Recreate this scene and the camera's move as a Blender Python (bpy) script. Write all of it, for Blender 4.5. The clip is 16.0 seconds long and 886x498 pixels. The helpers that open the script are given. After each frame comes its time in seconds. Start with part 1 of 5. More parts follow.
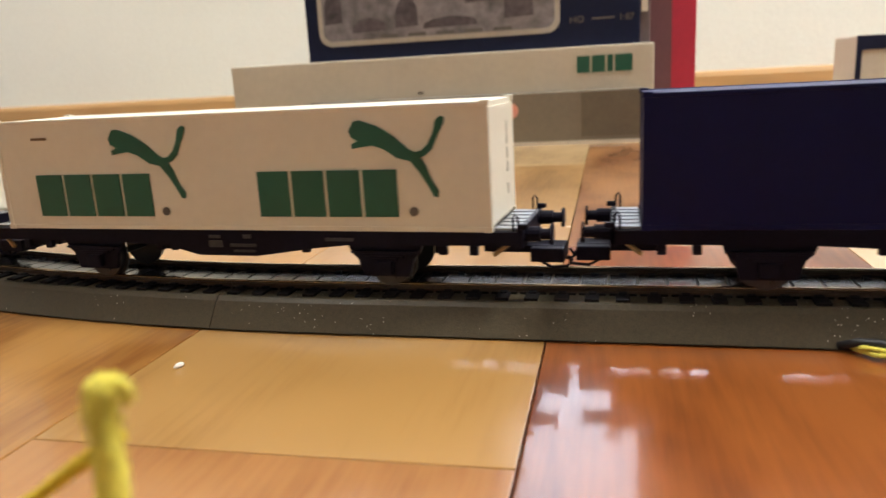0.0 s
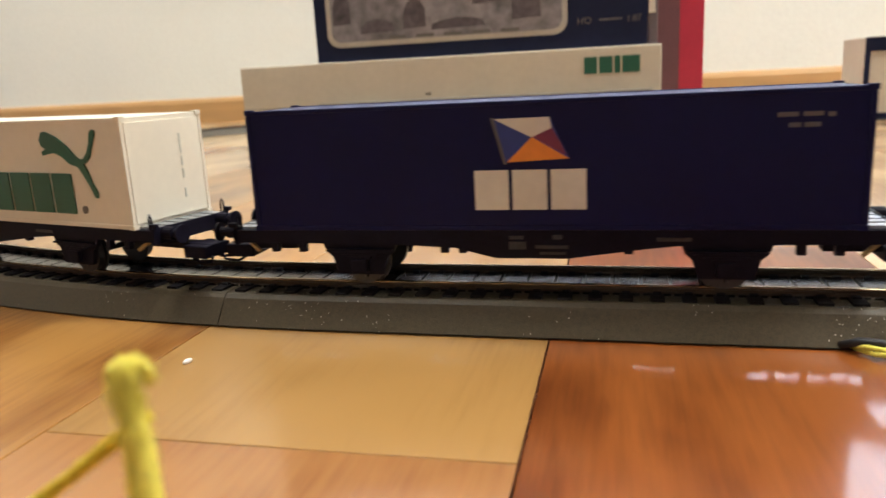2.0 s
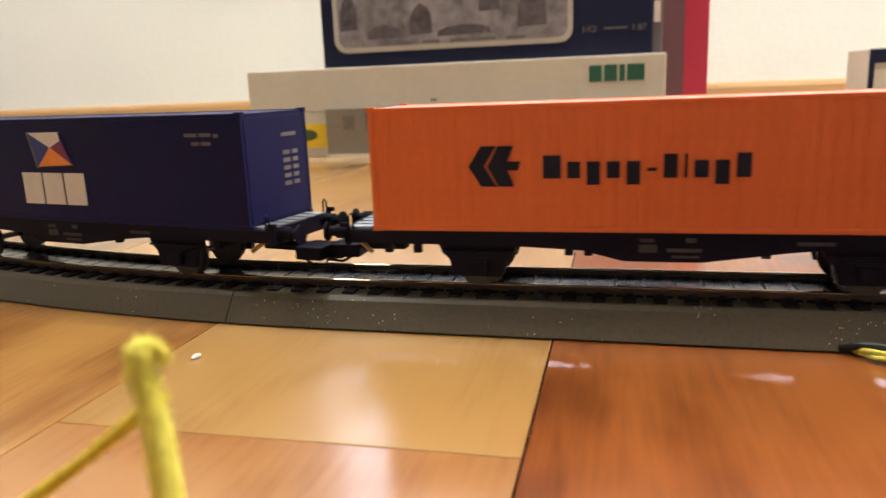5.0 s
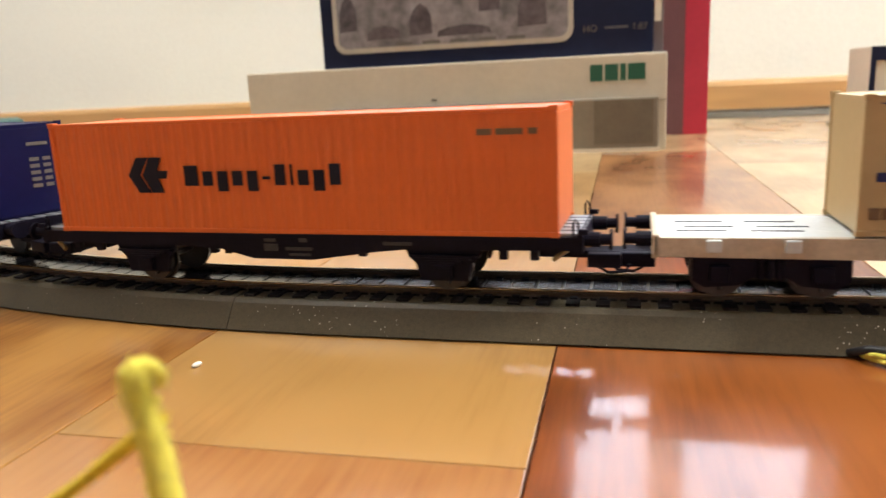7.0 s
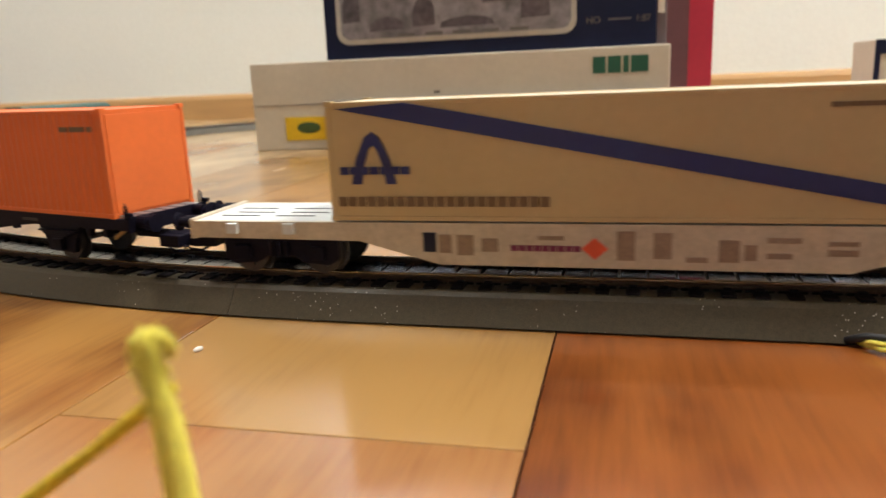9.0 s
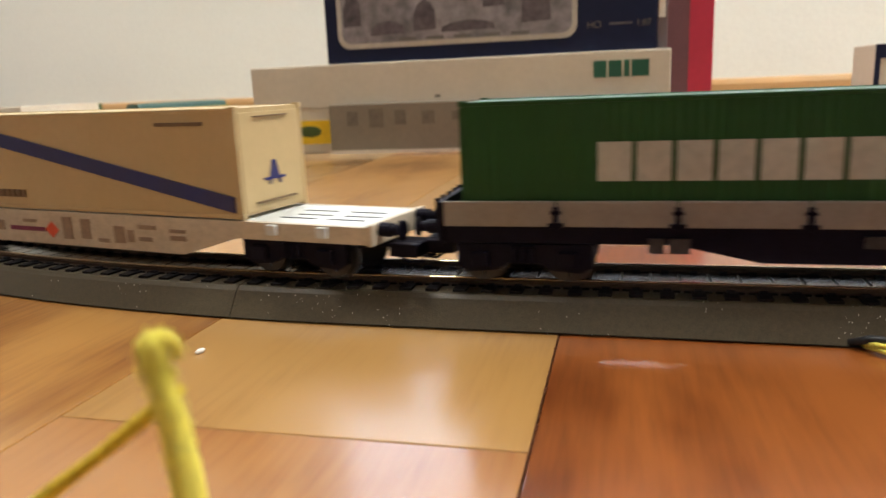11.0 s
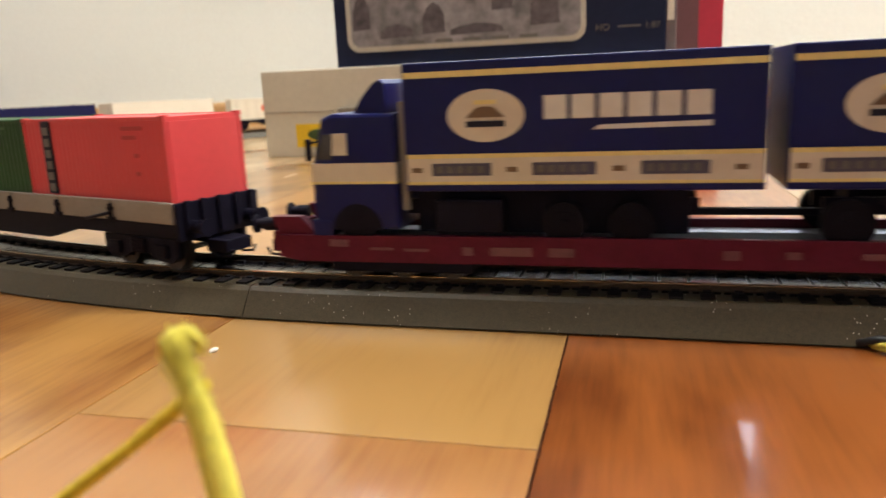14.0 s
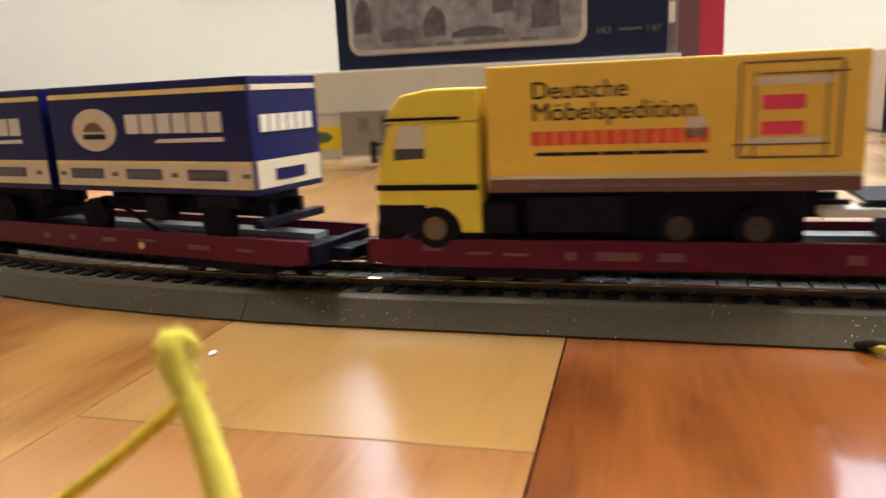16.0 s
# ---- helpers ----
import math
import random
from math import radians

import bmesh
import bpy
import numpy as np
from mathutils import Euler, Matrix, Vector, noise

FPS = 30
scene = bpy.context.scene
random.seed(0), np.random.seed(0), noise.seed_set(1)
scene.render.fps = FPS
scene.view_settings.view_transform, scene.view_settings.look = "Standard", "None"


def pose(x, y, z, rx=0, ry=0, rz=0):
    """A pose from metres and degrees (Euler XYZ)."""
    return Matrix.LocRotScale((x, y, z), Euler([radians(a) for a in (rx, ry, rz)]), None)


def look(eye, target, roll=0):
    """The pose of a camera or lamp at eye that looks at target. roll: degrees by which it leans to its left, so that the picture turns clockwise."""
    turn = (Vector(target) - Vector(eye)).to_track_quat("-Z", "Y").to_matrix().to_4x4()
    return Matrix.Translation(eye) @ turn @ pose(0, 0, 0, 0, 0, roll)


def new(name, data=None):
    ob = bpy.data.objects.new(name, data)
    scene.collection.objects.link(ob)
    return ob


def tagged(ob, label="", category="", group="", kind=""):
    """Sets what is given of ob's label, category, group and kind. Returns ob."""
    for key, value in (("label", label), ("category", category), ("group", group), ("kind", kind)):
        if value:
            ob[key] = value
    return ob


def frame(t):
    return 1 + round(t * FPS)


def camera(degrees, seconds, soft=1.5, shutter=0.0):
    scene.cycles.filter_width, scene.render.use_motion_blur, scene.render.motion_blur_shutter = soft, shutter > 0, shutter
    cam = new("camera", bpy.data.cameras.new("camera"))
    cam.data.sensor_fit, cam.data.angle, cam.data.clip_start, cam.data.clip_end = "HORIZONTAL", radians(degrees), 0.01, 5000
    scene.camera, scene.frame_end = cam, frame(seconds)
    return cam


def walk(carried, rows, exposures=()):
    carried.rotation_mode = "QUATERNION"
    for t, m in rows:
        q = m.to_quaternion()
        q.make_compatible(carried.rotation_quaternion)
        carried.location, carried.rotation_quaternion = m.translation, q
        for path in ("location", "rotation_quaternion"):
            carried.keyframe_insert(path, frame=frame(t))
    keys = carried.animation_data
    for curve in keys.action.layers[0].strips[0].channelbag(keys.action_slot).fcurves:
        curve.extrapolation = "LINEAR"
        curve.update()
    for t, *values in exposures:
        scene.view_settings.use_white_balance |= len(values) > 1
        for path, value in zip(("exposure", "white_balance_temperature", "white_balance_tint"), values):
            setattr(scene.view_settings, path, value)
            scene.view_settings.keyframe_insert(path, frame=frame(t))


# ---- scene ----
cam = camera(62.0, 16.0, soft=1.5, shutter=0.5)
cam.data.dof.use_dof, cam.data.dof.focus_distance, cam.data.dof.aperture_fstop = True, 0.20, 26
PATH = [
    (0, (0.095, -0.182, 0.06), (-0.315, 1.721, -0.398), -3.15),
    (0.5, (0.096, -0.182, 0.061), (-0.32, 1.718, -0.403), -3.35),
    (1, (0.096, -0.183, 0.061), (-0.326, 1.716, -0.406), -3.55),
    (1.5, (0.096, -0.184, 0.06), (-0.328, 1.715, -0.403), -3.25),
    (2, (0.096, -0.184, 0.06), (-0.334, 1.716, -0.395), -3.05),
    (2.5, (0.096, -0.185, 0.06), (-0.333, 1.717, -0.388), -2.85),
    (3, (0.096, -0.184, 0.06), (-0.334, 1.717, -0.387), -2.85),
    (3.5, (0.095, -0.185, 0.059), (-0.334, 1.717, -0.385), -2.55),
    (6, (0.096, -0.187, 0.059), (-0.344, 1.715, -0.375), -2.45),
    (6.2, (0.096, -0.186, 0.059), (-0.344, 1.716, -0.376), -2.55),
    (6.5, (0.095, -0.186, 0.059), (-0.344, 1.716, -0.376), -2.55),
    (7, (0.095, -0.185, 0.06), (-0.344, 1.716, -0.377), -2.75),
    (7.5, (0.095, -0.186, 0.059), (-0.343, 1.715, -0.382), -2.65),
    (8, (0.096, -0.186, 0.059), (-0.349, 1.71, -0.397), -2.65),
    (10.5, (0.095, -0.186, 0.058), (-0.347, 1.712, -0.389), -2.35),
    (11, (0.095, -0.186, 0.058), (-0.35, 1.712, -0.384), -2.45),
    (11.5, (0.095, -0.187, 0.058), (-0.358, 1.711, -0.378), -2.55),
    (12, (0.095, -0.188, 0.058), (-0.365, 1.709, -0.377), -2.45),
    (12.5, (0.095, -0.188, 0.058), (-0.368, 1.709, -0.375), -2.35),
    (13, (0.095, -0.188, 0.058), (-0.368, 1.709, -0.373), -2.35),
    (13.5, (0.095, -0.188, 0.058), (-0.369, 1.709, -0.375), -2.35),
    (14, (0.095, -0.188, 0.058), (-0.372, 1.707, -0.376), -2.55),
    (14.5, (0.096, -0.188, 0.058), (-0.381, 1.707, -0.367), -2.65),
    (15, (0.096, -0.188, 0.059), (-0.381, 1.707, -0.366), -2.75),
    (15.5, (0.095, -0.189, 0.058), (-0.375, 1.708, -0.367), -2.65),
    (16, (0.096, -0.188, 0.058), (-0.378, 1.707, -0.368), -2.65),
]
# the camera's own exposure drifts a little with what passes
EXPOSURES = ((0, -0.10), (1, -0.12), (2, -0.06), (3, 0.04), (6.5, 0.10), (7, 0.10), (7.5, -0.05), (8, -0.13), (10.5, -0.18), (11, -0.20), (12, -0.03), (12.5, 0.04), (14, 0.02), (16, 0.03))
walk(cam, [(t, look(eye, target, roll)) for t, eye, target, roll in PATH], EXPOSURES)

# ---------------------------------------------------------------- world, lamps
world = bpy.data.worlds.new("world")
scene.world = world
world.use_nodes = True
wn = world.node_tree.nodes
sky = wn.new("ShaderNodeTexSky")
sky.sky_type, sky.sun_disc = "NISHITA", False
sky.sun_elevation, sky.sun_rotation = radians(35), radians(60)
world.node_tree.links.new(sky.outputs[0], wn["Background"].inputs[0])
wn["Background"].inputs[1].default_value = 0.06


def area(name, m, sx, sy, watts, colour):
    lamp = bpy.data.lights.new(name, "AREA")
    lamp.shape, lamp.size, lamp.size_y, lamp.energy, lamp.color = "RECTANGLE", sx, sy, watts, colour
    ob = new(name, lamp)
    ob.matrix_world = m
    return ob


CEIL = 2.45
WALL_Y = 1.08
# ceiling lamp, a second added to brighten the wall, daylight in the window's opening
LAMPS = ((1.30, 0.30), (-0.75, 0.15))
for (lx, ly), watts in zip(LAMPS, (88, 36)):
    area("unseen_lamp_light", look((lx, ly, CEIL - 0.13), (lx, ly + 0.001, 0)), 0.40, 0.40, watts, (0.97, 0.975, 0.935))
area("window_light", look((0.20, WALL_Y + 0.02, 0.90), (0.20, 0, 0.55)), 1.30, 0.80, 4, (0.80, 0.88, 1.0))

# ---------------------------------------------------------------- materials


def mat(name, colour, rough=0.5, metal=0.0, vary=0.12, scale=60.0, bump=0.0, coat=0.0, spec=0.5, stretch=(1, 1, 1), fine=6.0, rvar=0.0):
    """A surface with grain at two scales, sized in metres by object coordinates."""
    m = bpy.data.materials.new(name)
    m.use_nodes = True
    n, l = m.node_tree.nodes, m.node_tree.links
    b = n["Principled BSDF"]
    b.inputs["Metallic"].default_value = metal
    b.inputs["Specular IOR Level"].default_value = spec
    b.inputs["Coat Weight"].default_value = coat
    b.inputs["Coat Roughness"].default_value = 0.08
    tc, mp = n.new("ShaderNodeTexCoord"), n.new("ShaderNodeMapping")
    mp.inputs["Scale"].default_value = stretch
    l.new(tc.outputs["Object"], mp.inputs[0])
    a, c = n.new("ShaderNodeTexNoise"), n.new("ShaderNodeTexNoise")
    a.inputs["Scale"].default_value, c.inputs["Scale"].default_value = scale, scale * fine
    a.inputs["Detail"].default_value = 4
    l.new(mp.outputs[0], a.inputs["Vector"]), l.new(mp.outputs[0], c.inputs["Vector"])
    mix = n.new("ShaderNodeMath")
    mix.operation = "ADD"
    l.new(a.outputs[0], mix.inputs[0]), l.new(c.outputs[0], mix.inputs[1])
    ramp = n.new("ShaderNodeMapRange")
    ramp.inputs[1].default_value, ramp.inputs[2].default_value = 0.6, 1.4
    ramp.inputs[3].default_value, ramp.inputs[4].default_value = 1 - vary, 1 + vary
    l.new(mix.outputs[0], ramp.inputs[0])
    col = n.new("ShaderNodeMix")
    col.data_type, col.blend_type = "RGBA", "MULTIPLY"
    col.inputs[0].default_value = 1
    col.inputs[6].default_value = (*colour, 1)
    l.new(ramp.outputs[0], col.inputs[7])
    l.new(col.outputs[2], b.inputs["Base Color"])
    rr = n.new("ShaderNodeMapRange")
    rr.inputs[1].default_value, rr.inputs[2].default_value = 0.3, 0.7
    rr.inputs[3].default_value, rr.inputs[4].default_value = max(0.02, rough - rvar), min(1, rough + rvar)
    l.new(a.outputs[0], rr.inputs[0]), l.new(rr.outputs[0], b.inputs["Roughness"])
    if bump:
        bp = n.new("ShaderNodeBump")
        bp.inputs["Strength"].default_value, bp.inputs["Distance"].default_value = 1.0, bump
        l.new(c.outputs[0], bp.inputs["Height"]), l.new(bp.outputs[0], b.inputs["Normal"])
    return m


def wood(name, dark, light, rough, coat):
    """Lacquered parquet: grain along y, cloudy stain, each board a little different."""
    m = bpy.data.materials.new(name)
    m.use_nodes = True
    n, l = m.node_tree.nodes, m.node_tree.links
    b = n["Principled BSDF"]
    tc, oi = n.new("ShaderNodeTexCoord"), n.new("ShaderNodeObjectInfo")
    off = n.new("ShaderNodeVectorMath")
    off.operation = "MULTIPLY_ADD"
    rnd = n.new("ShaderNodeCombineXYZ")
    l.new(oi.outputs["Random"], rnd.inputs[0]), l.new(oi.outputs["Random"], rnd.inputs[1])
    off.inputs[1].default_value = (7, 5, 0)
    l.new(rnd.outputs[0], off.inputs[0]), l.new(tc.outputs["Object"], off.inputs[2])
    mp = n.new("ShaderNodeMapping")
    mp.inputs["Scale"].default_value = (1, 0.08, 1)
    l.new(off.outputs[0], mp.inputs[0])
    grain, cloud = n.new("ShaderNodeTexNoise"), n.new("ShaderNodeTexNoise")
    grain.inputs["Scale"].default_value, grain.inputs["Detail"].default_value = 520, 5
    cloud.inputs["Scale"].default_value, cloud.inputs["Detail"].default_value = 26, 3
    cloud.inputs["Distortion"].default_value = 0.4
    soft_grain = n.new("ShaderNodeMapping")
    soft_grain.inputs["Scale"].default_value = (1, 0.45, 1)
    l.new(off.outputs[0], soft_grain.inputs[0])
    l.new(mp.outputs[0], grain.inputs["Vector"]), l.new(soft_grain.outputs[0], cloud.inputs["Vector"])
    ad = n.new("ShaderNodeMath")
    ad.operation, ad.inputs[1].default_value = "MULTIPLY_ADD", 0.35
    l.new(grain.outputs[0], ad.inputs[0]), l.new(cloud.outputs[0], ad.inputs[2])
    rs = n.new("ShaderNodeMath")
    rs.operation, rs.inputs[1].default_value = "MULTIPLY_ADD", 0.30
    l.new(oi.outputs["Random"], rs.inputs[0]), l.new(ad.outputs[0], rs.inputs[2])
    ramp = n.new("ShaderNodeValToRGB")
    ramp.color_ramp.elements[0].position, ramp.color_ramp.elements[1].position = 0.51, 1.04
    ramp.color_ramp.elements[0].color, ramp.color_ramp.elements[1].color = (*dark, 1), (*light, 1)
    ramp.color_ramp.interpolation = "EASE"
    l.new(rs.outputs[0], ramp.inputs[0]), l.new(ramp.outputs[0], b.inputs["Base Color"])
    b.inputs["Roughness"].default_value = rough + 0.2
    b.inputs["Specular IOR Level"].default_value = 0.2
    b.inputs["Coat Weight"].default_value = coat
    wear = n.new("ShaderNodeMapRange")
    wear.inputs[1].default_value, wear.inputs[2].default_value = 0.35, 0.7
    wear.inputs[3].default_value, wear.inputs[4].default_value = rough * 0.6, rough * 1.5
    l.new(cloud.outputs[0], wear.inputs[0]), l.new(wear.outputs[0], b.inputs["Coat Roughness"])
    bp = n.new("ShaderNodeBump")
    bp.inputs["Strength"].default_value, bp.inputs["Distance"].default_value = 0.5, 0.00025
    relief, swell = n.new("ShaderNodeMath"), n.new("ShaderNodeTexNoise")
    relief.operation, relief.inputs[1].default_value = "MULTIPLY_ADD", 0.012
    swell.inputs["Scale"].default_value, swell.inputs["Detail"].default_value = 45, 1
    l.new(off.outputs[0], swell.inputs["Vector"])
    l.new(grain.outputs[0], relief.inputs[0]), l.new(swell.outputs[0], relief.inputs[2])
    l.new(relief.outputs[0], bp.inputs["Height"])
    l.new(bp.outputs[0], b.inputs["Coat Normal"])
    return m


def glow(name, colour, strength):
    m = bpy.data.materials.new(name)
    m.use_nodes = True
    b = m.node_tree.nodes["Principled BSDF"]
    b.inputs["Base Color"].default_value = (*colour, 1)
    b.inputs["Emission Color"].default_value = (*colour, 1)
    b.inputs["Emission Strength"].default_value = strength
    return m


def glass(name, tint=(1, 1, 1), rough=0.02):
    m = bpy.data.materials.new(name)
    m.use_nodes = True
    b = m.node_tree.nodes["Principled BSDF"]
    b.inputs["Base Color"].default_value = (*tint, 1)
    b.inputs["Transmission Weight"].default_value = 1
    b.inputs["Roughness"].default_value = rough
    b.inputs["IOR"].default_value = 1.45
    return m


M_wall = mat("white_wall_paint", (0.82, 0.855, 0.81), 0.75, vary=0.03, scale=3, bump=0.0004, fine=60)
# grey of the unseen walls, set to control bounce onto the train's sides
M_wall_fill = mat("fill_setting_wall_grey", (0.46, 0.465, 0.475), 0.75, vary=0.03, scale=3, bump=0.0004, fine=60)
M_ceil = mat("ceiling_paint", (0.85, 0.84, 0.80), 0.8, vary=0.02, scale=3)
M_base = mat("varnished_wood_skirting", (0.52, 0.31, 0.13), 0.3, vary=0.2, scale=8, stretch=(0.15, 1, 1), coat=0.4)
M_honey = wood("honey_parquet", (0.180, 0.076, 0.018), (0.345, 0.185, 0.056), 0.19, 0.9)
M_red = wood("red_brown_parquet", (0.070, 0.014, 0.0035), (0.255, 0.076, 0.017), 0.08, 0.9)
M_tan = wood("rosy_parquet", (0.165, 0.050, 0.012), (0.33, 0.148, 0.044), 0.17, 0.9)
M_orange = wood("orange_parquet", (0.14, 0.036, 0.006), (0.36, 0.175, 0.044), 0.16, 0.8)
# honey boards paled in colour to stand for the wall's glare
M_glare = wood("glare_paled_parquet", (0.27, 0.145, 0.060), (0.50, 0.335, 0.165), 0.16, 0.9)
M_joint = mat("dark_joint_filler", (0.060, 0.020, 0.009), 0.9, spec=0.1)
M_bed = mat("grey_trackbed_plastic", (0.066, 0.051, 0.029), 0.45, spec=0.3, vary=0.3, scale=900, bump=0.00005, fine=3, rvar=0.1)
# fine pale dust specks and painted glints in the trackbed's surface colour
bn, bl = M_bed.node_tree.nodes, M_bed.node_tree.links
dust_glints, tco, thr, gmix = bn.new("ShaderNodeTexVoronoi"), bn.new("ShaderNodeTexCoord"), bn.new("ShaderNodeMath"), bn.new("ShaderNodeMix")
big = bn.new("ShaderNodeTexNoise")
dust_glints.inputs["Scale"].default_value, big.inputs["Scale"].default_value = 800, 60
thr.operation, thr.inputs[1].default_value = "LESS_THAN", 0.10
gate, both = bn.new("ShaderNodeMath"), bn.new("ShaderNodeMath")
gate.operation, gate.inputs[1].default_value, both.operation = "GREATER_THAN", 0.55, "MULTIPLY"
gmix.data_type = "RGBA"
gmix.inputs[7].default_value = (0.75, 0.70, 0.58, 1)
bsdf = bn["Principled BSDF"]
bl.new(tco.outputs["Object"], dust_glints.inputs["Vector"]), bl.new(tco.outputs["Object"], big.inputs["Vector"])
bl.new(dust_glints.outputs["Distance"], thr.inputs[0]), bl.new(big.outputs[0], gate.inputs[0])
bl.new(thr.outputs[0], both.inputs[0]), bl.new(gate.outputs[0], both.inputs[1])
bl.new(bsdf.inputs["Base Color"].links[0].from_socket, gmix.inputs[6])
bl.new(both.outputs[0], gmix.inputs[0]), bl.new(gmix.outputs[2], bsdf.inputs["Base Color"])
M_sleeper = mat("dark_brown_sleeper", (0.008, 0.007, 0.010), 0.2, vary=0.3, scale=500, spec=0.6, coat=0.2)
M_stub = mat("matt_black_sleeper_end", (0.007, 0.006, 0.008), 0.7, vary=0.3, scale=500, spec=0.15)
M_rail = mat("worn_steel_rail_top", (0.46, 0.37, 0.24), 0.22, metal=1.0, vary=0.3, scale=200)
M_railside = mat("browned_rail_side", (0.075, 0.048, 0.030), 0.4, metal=0.5, vary=0.3, scale=200)
M_black = mat("black_plastic_underframe", (0.0068, 0.0058, 0.0140), 0.55, spec=0.1, vary=0.3, scale=300)
M_steel = mat("blackened_wheel_steel", (0.05, 0.048, 0.05), 0.35, metal=0.7, vary=0.2, scale=300)
M_grate = mat("bare_grey_metal_platform", (0.35, 0.36, 0.38), 0.4, metal=0.6, vary=0.2, scale=300)
M_brass = mat("dull_brass_bracket", (0.30, 0.20, 0.08), 0.4, metal=0.4)
M_cream = mat("cream_container_plastic", (0.74, 0.68, 0.56), 0.38, vary=0.04, scale=60)
M_green_ink = mat("dark_green_print", (0.010, 0.095, 0.055), 0.4, vary=0.08)
M_navy = mat("navy_container_plastic", (0.0028, 0.0038, 0.048), 0.5, spec=0.2, vary=0.1, scale=80)
M_white_ink = mat("off_white_print", (0.68, 0.64, 0.56), 0.45, vary=0.08)
M_dim_ink = mat("faded_grey_print", (0.13, 0.12, 0.11), 0.5, vary=0.2)
M_plate_ink = mat("grimy_plate_print", (0.055, 0.050, 0.050), 0.6, spec=0.2, vary=0.3, scale=900)
M_faint_ink = mat("faint_print", (0.44, 0.43, 0.36), 0.5, vary=0.2)
M_orange_ink = mat("orange_print", (0.78, 0.25, 0.03), 0.45)
M_maroon_ink = mat("maroon_print", (0.18, 0.02, 0.07), 0.45)
M_blue_ink = mat("blue_print", (0.02, 0.04, 0.22), 0.45)
M_orangec = mat("orange_container_plastic", (0.72, 0.145, 0.024), 0.42, vary=0.06, scale=80)
M_dark_ink = mat("dark_blue_grey_print", (0.012, 0.012, 0.026), 0.55, spec=0.2)
M_beige = mat("beige_container_plastic", (0.51, 0.38, 0.195), 0.4, vary=0.05, scale=70)
M_bluestripe = mat("royal_blue_stripe", (0.012, 0.018, 0.115), 0.4)
M_brown_ink = mat("brown_print", (0.16, 0.10, 0.05), 0.5)
M_fadebrown = mat("faded_brown_print", (0.27, 0.19, 0.13), 0.5, vary=0.25, scale=300)
M_sand = mat("weathered_pale_wagon", (0.52, 0.44, 0.33), 0.55, vary=0.18, scale=130)
M_deckw = mat("pale_grey_wagon_deck", (0.60, 0.62, 0.60), 0.45, vary=0.12, scale=130)
M_green = mat("green_container_plastic", (0.0100, 0.064, 0.0085), 0.45, spec=0.3, vary=0.08, scale=80)
M_redc = mat("light_red_container_plastic", (0.64, 0.055, 0.06), 0.42, vary=0.06, scale=80)
M_greyside = mat("grey_sideboard_plastic", (0.25, 0.215, 0.18), 0.5, vary=0.12, scale=150)
M_maroon = mat("maroon_wagon_plastic", (0.105, 0.0090, 0.024), 0.45, spec=0.15, vary=0.15, scale=150)
M_fadepink = mat("faded_pink_print", (0.15, 0.05, 0.055), 0.5, vary=0.3, scale=300)
M_truckblue = mat("royal_blue_truck_plastic", (0.0034, 0.0058, 0.080), 0.36, spec=0.25, vary=0.08, scale=90)
M_bandcream = mat("cream_truck_band", (0.66, 0.58, 0.45), 0.4, vary=0.06)
M_plateblue = mat("dusty_blue_plate", (0.07, 0.065, 0.10), 0.45)
M_gold = mat("gold_print_line", (0.76, 0.62, 0.24), 0.4)
M_yellow = mat("yellow_truck_plastic", (0.82, 0.54, 0.06), 0.38, vary=0.05, scale=90)
M_cabyellow = mat("lemon_yellow_cab_plastic", (0.80, 0.62, 0.05), 0.34, vary=0.05, scale=90)
M_brownband = mat("brown_truck_skirt", (0.15, 0.065, 0.04), 0.45)
M_redink = mat("red_print", (0.75, 0.09, 0.03), 0.45)
M_tyre = mat("black_rubber_tyre", (0.0060, 0.0052, 0.0100), 0.7, spec=0.1)
M_rim = mat("tan_wheel_rim", (0.13, 0.085, 0.05), 0.5)
M_darkrim = mat("dusty_dark_rim", (0.035, 0.028, 0.025), 0.6)
M_cabglass = mat("dark_cab_glazing", (0.03, 0.03, 0.035), 0.08, spec=0.8)
M_paleglass = mat("pale_cab_window", (0.62, 0.56, 0.44), 0.15)
M_card = mat("cream_grey_card", (0.56, 0.515, 0.42), 0.6, vary=0.06, scale=30)
M_greycard = mat("grey_card", (0.215, 0.185, 0.14), 0.5, vary=0.08, scale=40)
M_greydark = mat("dark_grey_print", (0.12, 0.10, 0.08), 0.55)
M_faintgrey = mat("faint_grey_print", (0.15, 0.125, 0.095), 0.55, vary=0.25, scale=200)
M_trimwhite = mat("white_card_edge", (0.62, 0.56, 0.47), 0.6)
M_navycard = mat("navy_printed_card", (0.009, 0.013, 0.040), 0.40, spec=0.2, vary=0.15, scale=30)
M_silver = mat("silver_print_border", (0.52, 0.48, 0.41), 0.4, metal=0.3)
M_photo = mat("grey_picture_print", (0.21, 0.195, 0.205), 0.35, vary=0.6, scale=38, fine=3)
M_photodark = mat("dark_picture_print", (0.095, 0.080, 0.090), 0.4, vary=0.6, scale=60, fine=3)
M_redcard = mat("crimson_card", (0.46, 0.022, 0.052), 0.4, vary=0.08, scale=30)
M_maroonc = mat("dull_maroon_card", (0.15, 0.06, 0.07), 0.45, vary=0.1)
M_yellowcard = mat("yellow_label_print", (0.72, 0.48, 0.01), 0.45)
M_dkgreen = mat("dark_green_print_oval", (0.05, 0.09, 0.02), 0.5)
M_pink = mat("pink_sticker", (0.80, 0.36, 0.28), 0.5)
M_yarn = mat("yellow_wool", (0.95, 0.84, 0.13), 0.85, vary=0.25, scale=900, bump=0.0004)
